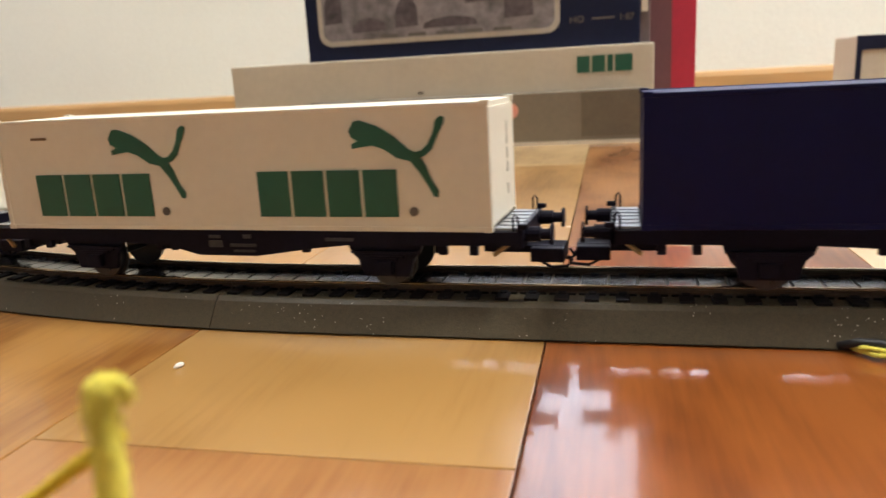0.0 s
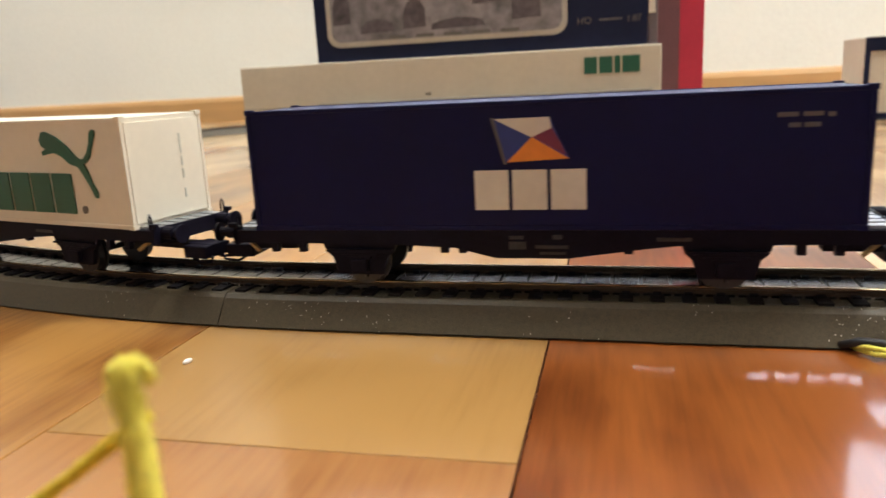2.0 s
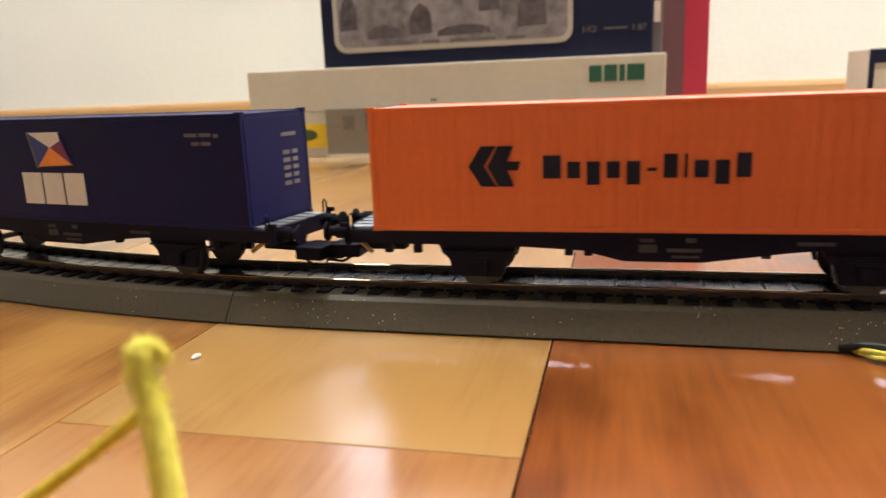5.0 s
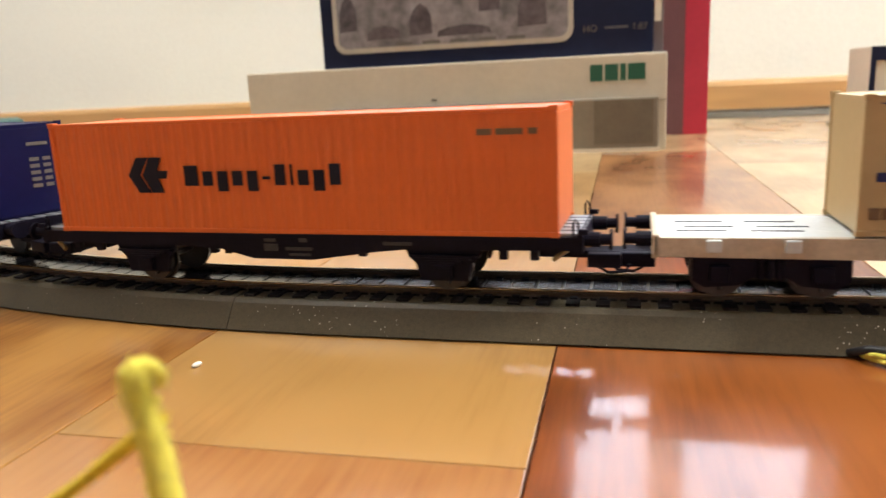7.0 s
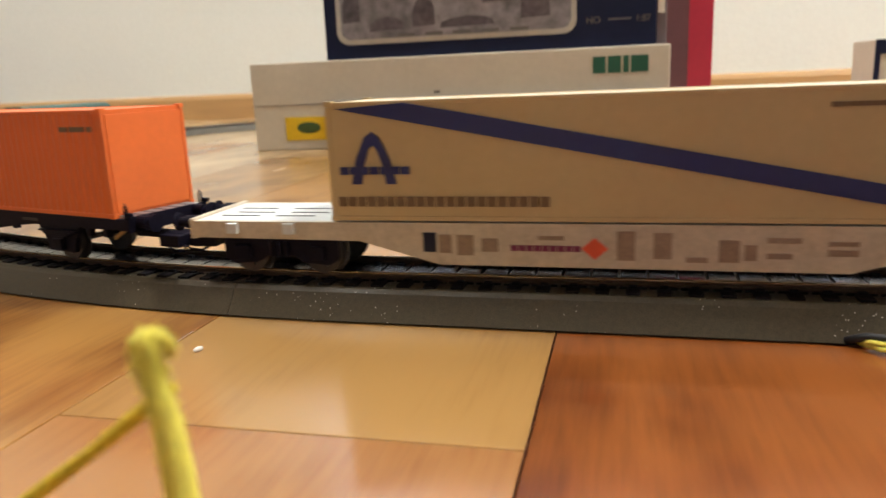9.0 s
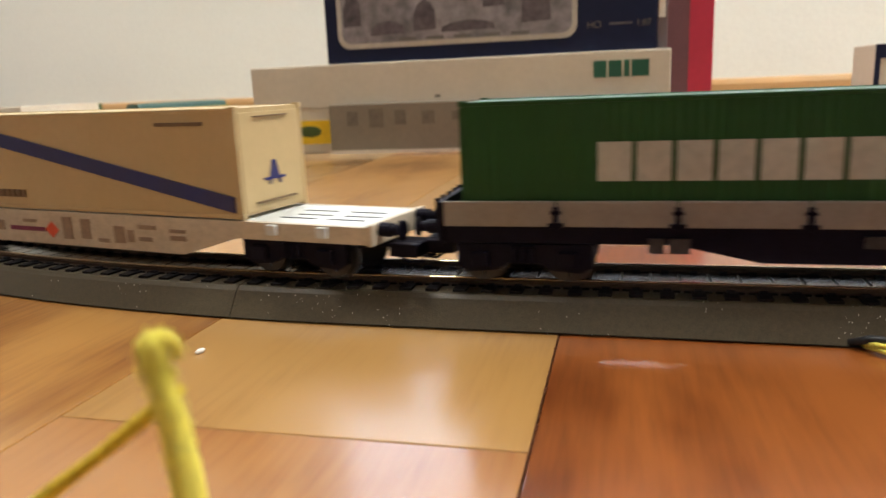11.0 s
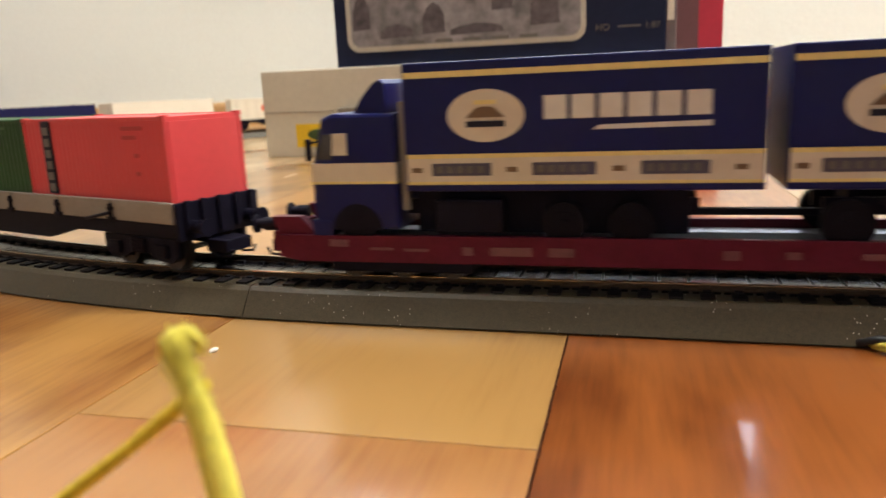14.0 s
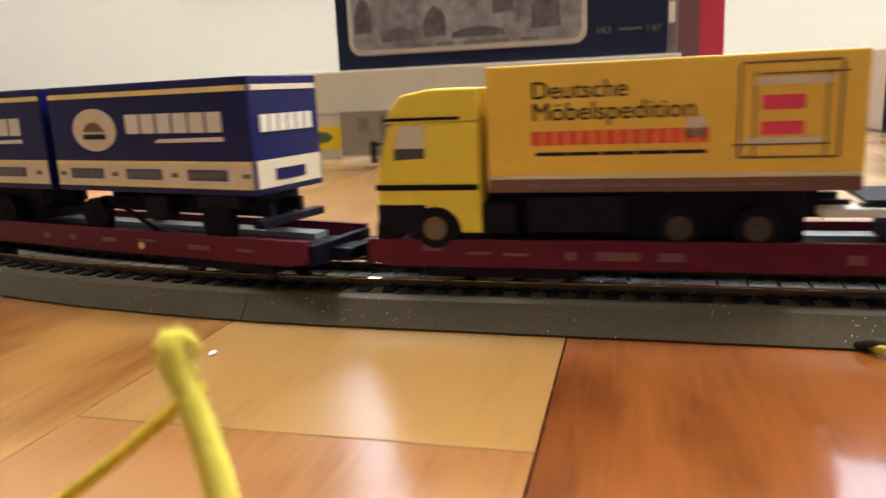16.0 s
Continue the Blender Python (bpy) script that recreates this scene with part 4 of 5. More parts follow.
for u in (0.4430, 0.4590, 0.6250, 0.6400):
    for y, q in ((-0.0070, 0.0), (-0.0020, 0.002), (0.0040, 0.0)):
        part("deck_slot", solid(B(), X(u) + q, X(u) + q + 0.0110, y, y + 0.0006, 0.02415, 0.02445), M_black, W4, "dark slot in the deck")
for u, z, a, b in ((0.5060, 0.0170, 0.0030, 0.0045), (0.5105, 0.0165, 0.0040, 0.0050), (0.5165, 0.0175, 0.0040, 0.0032), (0.5480, 0.0160, 0.0040, 0.0068), (0.5560, 0.0165, 0.0040, 0.0060), (0.5630, 0.0158, 0.0047, 0.0012), (0.5699, 0.0160, 0.0043, 0.0050), (0.5752, 0.0165, 0.0026, 0.0035), (0.5798, 0.0170, 0.0051, 0.0012), (0.5919, 0.0178, 0.0059, 0.0014), (0.5919, 0.0200, 0.0059, 0.0010), (0.5300, 0.0205, 0.0060, 0.0010), (0.5798, 0.0205, 0.0068, 0.0012)):
    part("printed_panel", panel(B(), X(u), X(u) + a, z, z + b, -0.0146), M_fadebrown, W4, "faded brown print")
panel_dark = part("dark_panel", panel(B(), X(0.5020), X(0.5052), 0.0172, 0.0220, -0.0146), M_dark_ink, W4)
letters("red_word", X(0.5235), X(0.5400), 0.0178, 0.0192, -0.0146, 9, 0.12, M_maroon_ink, W4)
part("red_diamond", slab(B(), [(X(0.5400), 0.0186), (X(0.5430), 0.0212), (X(0.5460), 0.0186), (X(0.5430), 0.0160)], -0.01482, -0.0144), M_redink, W4)
for x in (X(0.4625), X(0.6325)):
    bogie(W4, x)
for e, o in ((X(0.4375), -1), (X(0.6575), 1)):
    part("headstock", solid(B(), min(e, e - o * 0.0015), max(e, e - o * 0.0015), -0.0146, 0.0146, 0.0195, 0.0250, 0.0004), M_sand, W4)
    buffers(W4, e, o)
    coupler(W4, e, o, 0.0070)
C = container(base4, X(0.4785), X(0.6185), DECK + 0.0004, 0.0290, M_beige, "beige swap container with a broad royal blue diagonal stripe", half=0.0142)
FB = -0.0142
s = X(0.4785)
part("stripe", slab(B(), [(s + 0.0025, DECK + 0.0278), (s + 0.0200, DECK + 0.0288), (s + 0.1375, DECK + 0.0062), (s + 0.1375, DECK + 0.0020)], FB - 0.00022, FB + 0.0002), M_bluestripe, C, "royal blue diagonal stripe")
bm = B()
arch = [(0.0, 0.0), (0.0012, 0.0050), (0.0032, 0.0092), (0.0048, 0.0103), (0.0064, 0.0092), (0.0084, 0.0050), (0.0096, 0.0)]
outer = [(s + 0.0058 + a * 1.2, DECK + 0.0095 + b * 1.23) for a, b in arch]
inner = [(s + 0.0058 + 0.0058 + (a - 0.0048) * 0.66, DECK + 0.0095 + b * 0.92) for a, b in arch]
slab(bm, outer + inner[::-1], FB - 0.00022, FB + 0.0002)
bmesh.ops.triangulate(bm, faces=[f for f in bm.faces if len(f.verts) > 4])
part("arch_mark", bm, M_bluestripe, C, "blue arch device")
letters("blue_word", s + 0.0030, s + 0.0212, DECK + 0.0119, DECK + 0.0138, FB - 0.0002, 7, 0.15, M_bluestripe, C)
letters("brown_word", s + 0.0021, s + 0.0547, DECK + 0.0040, DECK + 0.0064, FB, 21, 0.2, M_brown_ink, C, "line of brown block lettering")
part("small_print", panel(B(), s + 0.1120, s + 0.1290, DECK + 0.0250, DECK + 0.0260, FB), M_brown_ink, C)
bm = B()
e = X(0.6185)
solid(bm, e - 0.0001, e + 0.0007, -0.0085, 0.0085, DECK + 0.0037, DECK + 0.0042)
solid(bm, e - 0.0001, e + 0.0007, -0.0070, 0.0070, DECK + 0.0266, DECK + 0.0270)
part("end_print", bm, M_brown_ink, C)
bm = B()
slab(bm, [(-0.0046, DECK + 0.0095), (-0.0024, DECK + 0.0095), (-0.0027, DECK + 0.0082), (-0.0019, DECK + 0.0082), (-0.0015, DECK + 0.0095), (0.0015, DECK + 0.0095), (0.0019, DECK + 0.0082), (0.0027, DECK + 0.0082), (0.0024, DECK + 0.0095), (0.0046, DECK + 0.0095), (0.0046, DECK + 0.0102), (0.0021, DECK + 0.0102), (0.0008, DECK + 0.0148), (-0.0008, DECK + 0.0148), (-0.0021, DECK + 0.0102), (-0.0046, DECK + 0.0102)], e - 0.0001, e + 0.0003, "x")
part("end_mark", bm, M_bluestripe, C)

# grey-sided four-axle wagon with a green and a red container
W5, mid = car("side_board_wagon", "black four-axle flat wagon with low grey side boards", "wagon", 0.693, 0.911, 0.0885, ahead=0.0247)
base5 = (mid - 0.0247, 0.0885)
X = lambda u: u - mid
part("floor_plate", solid(B(), X(0.6940), X(0.9100), -0.0138, 0.0138, 0.0236, 0.0252), M_black, W5)
for s in (-1, 1):
    y0, y1 = sorted((s * 0.0138, s * 0.0150))
    n = 8
    for i in range(n):
        a = X(0.6945) + i * 0.215 / n
        brd = part("side_board", solid(B(), a + 0.0002, a + 0.215 / n - 0.0002, y0, y1, 0.0242, 0.0302, 0.0003), M_greyside, W5)
        if i:
            bm = B()
            ya, yb = sorted((s * 0.0150, s * 0.0158))
            solid(bm, a - 0.0006, a + 0.0006, ya, yb, 0.0236, 0.0290, 0.0002)
            solid(bm, a - 0.0018, a + 0.0018, ya, yb, 0.0240, 0.0252, 0.0002)
            solid(bm, a - 0.0012, a + 0.0012, ya, yb, 0.0272, 0.0280, 0.0002)
            part("hinge", bm, M_black, brd)
    y0, y1 = sorted((s * 0.0110, s * 0.0136))
    part("frame_beam", slab(B(), [(X(0.694), 0.0242), (X(0.910), 0.0242), (X(0.910), 0.0200), (X(0.875), 0.0200), (X(0.862), 0.0200), (X(0.846), 0.0162), (X(0.766), 0.0162), (X(0.748), 0.0200), (X(0.694), 0.0200)], y0, y1), M_black, W5)
for u, z, a, b in ((0.7420, 0.0182, 0.0035, 0.0034), (0.7465, 0.0182, 0.0045, 0.0034), (0.7860, 0.0200, 0.0050, 0.0025), (0.7920, 0.0200, 0.0040, 0.0025)):
    part("printed_panel", panel(B(), X(u), X(u) + a, z, z + b, -0.0140, 0.0006), M_plate_ink, W5)
part("brake_lever", tube(B(), [(X(0.8690), -0.0148, 0.0238), (X(0.8790), -0.0160, 0.0256), (X(0.8830), -0.0162, 0.0264)], 0.0005, 6), M_black, W5)
for x in (X(0.7135), X(0.8905)):
    bogie(W5, x)
for e, o in ((X(0.693), -1), (X(0.911), 1)):
    bm = B()
    a, b = sorted((e, e - o * 0.0014))
    solid(bm, a, b, -0.0146, 0.0146, 0.0195, 0.0300, 0.0003)
    for y in (-0.0115, -0.006, 0, 0.006, 0.0115):
        solid(bm, min(e, e + o * 0.0010), max(e, e + o * 0.0010), y - 0.0007, y + 0.0007, 0.021, 0.0305)
    part("end_board", bm, M_black, W5)
    buffers(W5, e, o)
    coupler(W5, e, o, 0.0066)
C = container(base5, X(0.699), X(0.8395), 0.0254, 0.0277, M_green, "green container with broad pale lettering in grey-sided wagon", ribs=60, rib_depth=0.00025, half=0.0134)
FG = -0.0134
s = X(0.699)
letters("pale_word", s + 0.0317, s + 0.1087, 0.0346, 0.0434, FG, 9, 0.14, M_faint_ink, C, "broad pale block lettering")
bm = B()
for a, b, z in ((0.1170, 0.1305, 0.0500), (0.1200, 0.1280, 0.0484)):
    panel(bm, s + a, s + b, z, z + 0.0008, FG)
part("small_print", bm, mat("dull_green_print", (0.05, 0.13, 0.04), 0.5), C)
C = container(base5, X(0.8400), X(0.9085), 0.0254, 0.0277, M_redc, "light red container with dark upright nameplate in wagon", ribs=30, rib_depth=0.00025, half=0.0134)
s = X(0.8400)
plate = part("nameplate", panel(B(), s + 0.0101, s + 0.0148, 0.0305, 0.0524, FG), M_dark_ink, C, "dark upright nameplate")
for i in range(6):
    part("pale_block", panel(B(), s + 0.0110, s + 0.0139, 0.0312 + i * 0.0034, 0.0336 + i * 0.0034, FG - 0.0002), M_dim_ink, plate)
bm = B()
for a, b, z in ((0.0500, 0.0590, 0.0495), (0.0500, 0.0560, 0.0470), (0.0545, 0.0565, 0.0420), (0.0545, 0.0565, 0.0370)):
    panel(bm, s + a, s + b, z, z + 0.0011, FG)
part("small_print", bm, mat("dark_red_print", (0.42, 0.03, 0.03), 0.5), C)


def low_wagon(u0, u1, yellow, ahead):
    """Maroon low-floor lorry carrier on small wheels."""
    w, mid = car("lorry_carrier_wagon", "maroon low-floor lorry carrier wagon with small faded print", "wagon", u0, u1, 0.075, "lorry carriers", ahead)
    h = (u1 - u0) / 2
    part("deck", solid(B(), -h, h, -0.0122, 0.0122, 0.0160, 0.0178), M_steel, w)
    for s in (-1, 1):
        y0, y1 = sorted((s * 0.0122, s * 0.0140))
        part("side_sill", slab(B(), [(-h, 0.0216), (h, 0.0216), (h, 0.0160), (h - 0.006, 0.0148), (-h + 0.006, 0.0148), (-h, 0.0160)], y0, y1), M_maroon, w)
        part("wheel_guide", solid(B(), -h + 0.012, h - 0.012, min(s * 0.0050, s * 0.0112), max(s * 0.0050, s * 0.0112), 0.0178, 0.0196, 0.0002), M_grate, w, "grey metal wheel guide")
    for x, wd, hh, z in ((-0.093, 0.0050, 0.0022, 0.0176), (-0.082, 0.0060, 0.0008, 0.0168), (-0.073, 0.0060, 0.0008, 0.0166), (-0.058, 0.0025, 0.0025, 0.0158), (-0.051, 0.0100, 0.0026, 0.0158), (-0.037, 0.0060, 0.0026, 0.0158), (0.0020, 0.0035, 0.0026, 0.0158), (0.0150, 0.0030, 0.0020, 0.0162), (0.030, 0.0060, 0.0016, 0.0164), (0.046, 0.0070, 0.0010, 0.0172), (0.066, 0.0080, 0.0016, 0.0162), (0.084, 0.0060, 0.0010, 0.0166)):
        part("printed_panel", panel(B(), x, x + wd, z + 0.0012, z + 0.0012 + hh * 0.8, -0.0140), M_fadepink, w, "faded pinkish print")
    if yellow:
        part("yellow_mark", rod(B(), (0.0471, -0.0139, 0.0172), (0.0471, -0.0142, 0.0172), 0.0011, 14), M_gold, w)
    for x in (-0.088, -0.075, -0.062, 0.062, 0.075, 0.088):
        wheelset(w, x, r=0.0036)
    for x in (-0.075, 0.075):
        part("bogie_frame", solid(B(), x - 0.019, x + 0.019, -0.0118, 0.0118, 0.0116, 0.0150, 0.0006), M_black, w)
    for o in (-1, 1):
        e = o * h
        bm = B()
        solid(bm, min(e, e + o * 0.002), max(e, e + o * 0.002), -0.0130, 0.0130, 0.0170, 0.0225, 0.0004)
        for s in (-1, 1):
            slab(bm, [(e, 0.0210), (e + o * 0.0020, 0.0262), (e - o * 0.0060, 0.0262), (e - o * 0.0110, 0.0210)], min(s * 0.0095, s * 0.0128), max(s * 0.0095, s * 0.0128))
        part("headstock", bm, M_maroon, w) if (o < 0 and yellow) else part("headstock", solid(B(), min(e - o * 0.001, e + o * 0.0015), max(e - o * 0.001, e + o * 0.0015), -0.0130, 0.0130, 0.0150, 0.0205, 0.0004), M_black, w)
        if o < 0 and yellow:
            buffers(w, e + o * 0.002, o, 0.0238)
        coupler(w, e, o, 0.0070)
    return w, (mid - ahead, 0.075)


def wheel(parent, x, y, z, r, rim):
    s = -1 if y < 0 else 1
    t = part("wheel", rod(B(), (x, y - s * 0.0028, z), (x, y, z), r, 20), M_tyre, parent)
    part("rim", rod(B(), (x, y - s * 0.0004, z), (x, y + s * 0.0003, z), r * 0.58, 16), rim, t)
    part("hub", rod(B(), (x, y, z), (x, y + s * 0.0008, z), r * 0.24, 10), rim, t)


FL = 0.0196  # height on which the lorry wheels stand


def cab(t, x0, x1, paint, high, trim, pale, axle, glazing):
    """A forward-control lorry cab from its nose x0 to its back wall x1."""
    y = 0.0138
    top = high
    prof = [(x0 + 0.0004, 0.0232), (x1, 0.0232), (x1, top), (x0 + 0.0062, top + 0.0004), (x0 + 0.0034, top - 0.0008), (x0 + 0.0022, 0.0455), (x0 + 0.0004, 0.0385), (x0, 0.0300)]
    bm = slab(B(), prof, -y, y)
    bmesh.ops.bevel(bm, geom=[e for e in bm.edges if abs(e.verts[0].co.y - e.verts[1].co.y) < 1e-6], offset=0.0009, segments=2, affect="EDGES", profile=0.5)
    c = part("cab", bm, paint, t)
    gl = [(x0 + a, b) for a, b in glazing]
    part("side_window", slab(B(), gl, -y - 0.0002, y + 0.0002), M_cabglass, c, "dark side window")
    part("quarter_light", slab(B(), [(x0 + a, b) for a, b in pale], -y - 0.0004, y + 0.0004), M_paleglass, c, "pale see-through corner glass")
    part("windscreen", slab(B(), [(x0 + 0.0002, 0.0400), (x0 + 0.0020, 0.0478), (x0 + 0.0030, 0.0478), (x0 + 0.0012, 0.0400)], -0.0120, 0.0120), M_cabglass, c)
    part("bumper", solid(B(), x0 - 0.0008, x0 + 0.0050, -y - 0.0002, y + 0.0002, 0.0212, 0.0258, 0.0008), M_black if trim else paint, c)
    for s in (-1, 1):
        bm = solid(B(), x0 - 0.0004, x0 + 0.0008, s * 0.0146 - 0.0009, s * 0.0146 + 0.0009, 0.0408, 0.0462, 0.0003)
        rod(bm, (x0 + 0.0020, s * 0.0135, 0.0455), (x0 + 0.0004, s * 0.0146, 0.0450), 0.0003, 6)
        part("mirror", bm, M_black, c)
    for s in (-1, 1):
        bm = B()
        a = [(x0 + axle + 0.0066 * math.cos(k * math.pi / 10), 0.0232 + 0.0066 * math.sin(k * math.pi / 10)) for k in range(11)]
        slab(bm, a, min(s * 0.0120, s * 0.01395), max(s * 0.0120, s * 0.01395))
        part("wheel_arch", bm, M_black, c)
    return c


def chassis(t, x0, x1):
    bm = B()
    for s in (-1, 1):
        solid(bm, x0, x1, s * 0.006 - 0.001, s * 0.006 + 0.001, 0.0262, 0.0300)
    for k in range(6):
        x = x0 + (x1 - x0) * (k + 0.5) / 6
        solid(bm, x - 0.001, x + 0.001, -0.0065, 0.0065, 0.0265, 0.0330)
    part("chassis", bm, M_black, t)


def box_body(t, x0, x1, z0, z1, paint):
    b = part("box_body", solid(B(), x0, x1, -0.0140, 0.0140, z0, z1, 0.0005), paint, t)
    return b


def brewery_side(b, x0, x1, off, end):
    """Cream bands, gold lines, an oval device and plain block words on a blue box body, near side and rear."""
    y = -0.0140
    part("cream_band", panel(B(), x0 + 0.0005, x1 - 0.0005, 0.0345, 0.0418, y), M_bandcream, b, "cream band")
    for z0, z1 in ((0.0345, 0.0352), (0.0408, 0.0418), (0.0597, 0.0611)):
        part("gold_line", panel(B(), x0 + 0.0005, x1 - 0.0005, z0, z1, y - 0.0001), M_gold, b, "thin gold line")
    for a in (0.0068, 0.0310, 0.0555):
        part("blue_plate", solid(B(), x0 + a, x0 + a + 0.0145, y - 0.00035, y, 0.0366, 0.0396), M_plateblue, b, "dark blue small nameplate")
        for q in range(5):
            part("plate_block", panel(B(), x0 + a + 0.0012 + q * 0.0025, x0 + a + 0.0026 + q * 0.0025, 0.0373, 0.0389, y - 0.0003), M_dim_ink, b)
    for a in (0.0030, 0.0262, 0.0505, 0.0765):
        part("brown_dot", panel(B(), x0 + a - 0.0013, x0 + a + 0.0013, 0.0374, 0.0386, y - 0.00015), M_brown_ink, b)
    cx, cz = x0 + off, 0.0506
    bm = B()
    bmesh.ops.create_cone(bm, cap_ends=True, segments=40, radius1=1, radius2=1, depth=1, matrix=Matrix.Translation((cx, y, cz)) @ Matrix.Diagonal((0.0092, 0.0006, 0.0061, 1)) @ pose(0, 0, 0, 90))
    oval = part("oval", bm, M_bandcream, b, "cream oval device")
    part("oval_arch", slab(B(), [(cx - 0.0046, cz - 0.0004), (cx + 0.0046, cz - 0.0004), (cx + 0.0022, cz + 0.0018), (cx, cz + 0.0022), (cx - 0.0022, cz + 0.0018)], y - 0.0006, y), M_brown_ink, oval)
    part("oval_bar", panel(B(), cx - 0.0046, cx + 0.0046, cz - 0.0026, cz - 0.0012, y - 0.0004), M_dark_ink, oval)
    part("oval_crest", panel(B(), cx - 0.0026, cx + 0.0026, cz + 0.0026, cz + 0.0036, y - 0.0004), M_gold, oval)
    letters("letter_block", x0 + off + 0.0136, x0 + off + 0.0508, 0.0494, 0.0547, y, 6, 0.16, M_white_ink, b, "white block")
    part("white_script", slab(B(), [(x0 + off + 0.0245, 0.0468), (x0 + off + 0.0260, 0.0478), (x0 + off + 0.0500, 0.0482), (x0 + off + 0.0500, 0.0470)], y - 0.0002, y), M_white_ink, b)
    if end:
        bm = B()
        solid(bm, x1 - 0.0001, x1 + 0.0003, -0.0130, 0.0130, 0.0345, 0.0418)
        solid(bm, x1 - 0.0001, x1 + 0.0003, -0.0130, 0.0130, 0.0597, 0.0611)
        part("rear_band", bm, M_bandcream, b)
        for i in range(6):
            part("rear_letter_block", solid(B(), x1 - 0.0001, x1 + 0.0004, -0.0105 + i * 0.0036, -0.0075 + i * 0.0036, 0.0490, 0.0535), M_white_ink, b, "white block")
        part("rear_plate", solid(B(), x1, x1 + 0.0005, -0.0060, 0.0060, 0.0362, 0.0392), M_truckblue, b)


# blue lorry and its trailer
W6, base6 = low_wagon(0.9355, 1.1505, True, 0.0253)
mid = base6[0] + 0.0253
T = load("blue_lorry", "royal blue lorry with cream bands on a maroon wagon", "lorry", base6, "lorries")
c = cab(T, X(0.9462), X(0.9690), M_truckblue, 0.0518, False, ((0.0062, 0.0420), (0.0102, 0.0420), (0.0102, 0.0474), (0.0066, 0.0474)), 0.0118, ((0.0018, 0.0410), (0.0060, 0.0410), (0.0064, 0.0472), (0.0036, 0.0472)))
part("cab_band", solid(B(), X(0.9462) + 0.0003, X(0.9690), -0.0140, 0.0140, 0.0352, 0.0400), M_bandcream, c, "cream band round the cab")
part("cab_gold", solid(B(), X(0.9462) + 0.0001, X(0.9690), -0.01405, 0.01405, 0.0348, 0.0354), M_gold, c)
bm = slab(B(), [(X(0.9575), 0.0519), (X(0.9665), 0.0519), (X(0.9660), 0.0590), (X(0.9650), 0.0600), (X(0.9632), 0.0592), (X(0.9600), 0.0558)], -0.0112, 0.0112)
part("roof_spoiler", bm, M_truckblue, c)
part("exhaust_pipe", rod(B(), (X(0.9705), -0.0115, 0.028), (X(0.9705), -0.0115, 0.0545), 0.0010, 10), M_greyside, T)
chassis(T, X(0.958), X(1.040))
b = box_body(T, X(0.9715), X(1.0530), 0.0328, 0.0633, M_truckblue)
brewery_side(b, X(0.9715), X(1.0530), 0.0202, False)
for s in (-1, 1):
    for u in (0.9580, 1.0095, 1.0250):
        wheel(T, X(u), s * 0.0130, FL + 0.0052, 0.0052, M_tyre)
    part("side_locker", solid(B(), X(0.9780), X(0.9950), min(s * 0.0085, s * 0.0128), max(s * 0.0085, s * 0.0128), 0.0222, 0.0305, 0.0006), M_black, T)
# black block added under the box body to stop light from behind
part("added_dark_block", solid(B(), X(0.9720), X(1.0380), -0.0075, 0.0075, 0.0215, 0.0326, 0.0006), M_black, T)
TR = load("blue_trailer", "royal blue box trailer with cream bands on maroon wagon", "trailer", base6, "lorries")
chassis(TR, X(1.066), X(1.134))
b = box_body(TR, X(1.0570), X(1.1360), 0.0328, 0.0633, M_truckblue)
brewery_side(b, X(1.0570), X(1.1360), 0.0195, True)
for s in (-1, 1):
    for u in (1.0700, 1.1200):
        wheel(TR, X(u), s * 0.0130, FL + 0.0054, 0.0054, M_tyre)
    part("mud_guard", solid(B(), X(1.1130), X(1.1280), min(s * 0.0090, s * 0.0126), max(s * 0.0090, s * 0.0126), 0.0290, 0.0325, 0.0004), M_black, TR)
part("brace_rod", rod(B(), (X(1.0765), -0.0110, 0.0300), (X(1.0960), -0.0110, 0.0205), 0.0007, 8), M_black, TR)
part("drawbar", solid(B(), X(1.0380), X(1.0680), -0.0014, 0.0014, 0.0250, 0.0266, 0.0003), M_black, TR)
part("tank", solid(B(), X(1.0920), X(1.1010), -0.0128, -0.0080, 0.0252, 0.0318, 0.0010), M_black, TR)
part("rear_bumper", solid(B(), X(1.1330), X(1.1365), -0.0132, 0.0132, 0.0240, 0.0262, 0.0004), M_black, TR)

# yellow lorry
W7, base7 = low_wagon(1.1600, 1.3750, False, 0.0236)
mid = base7[0] + 0.0236
T = load("yellow_lorry", "yellow removal lorry with brown skirt on a maroon wagon", "lorry", base7, "lorries")
c = cab(T, X(1.1632), X(1.1895), M_cabyellow, 0.0500, True, ((0.0052, 0.0440), (0.0128, 0.0440), (0.0132, 0.0495), (0.0066, 0.0495)), 0.0149, ((0.0050, 0.0412), (0.0128, 0.0416), (0.0128, 0.0440), (0.0052, 0.0440)))
bm = slab(B(), [(X(1.1662), 0.0500), (X(1.1895), 0.0500), (X(1.1895), 0.0578), (X(1.1780), 0.0580), (X(1.1700), 0.0566), (X(1.1672), 0.0530)], -0.0134, 0.0134)
bmesh.ops.bevel(bm, geom=bm.edges[:], offset=0.0006, segments=2, affect="EDGES", profile=0.5)
part("high_roof", bm, M_cabyellow, c)
part("visor", solid(B(), X(1.1660), X(1.1849), -0.0140, 0.0140, 0.0506, 0.0513, 0.0002), M_black, c)
part("black_band", solid(B(), X(1.1632) - 0.0003, X(1.1890), -0.0140, 0.0140, 0.0338, 0.0352), M_black, c)
part("lower_cab", solid(B(), X(1.1632) - 0.0002, X(1.1760), -0.0139, 0.0139, 0.0228, 0.0305, 0.0006), M_black, c)
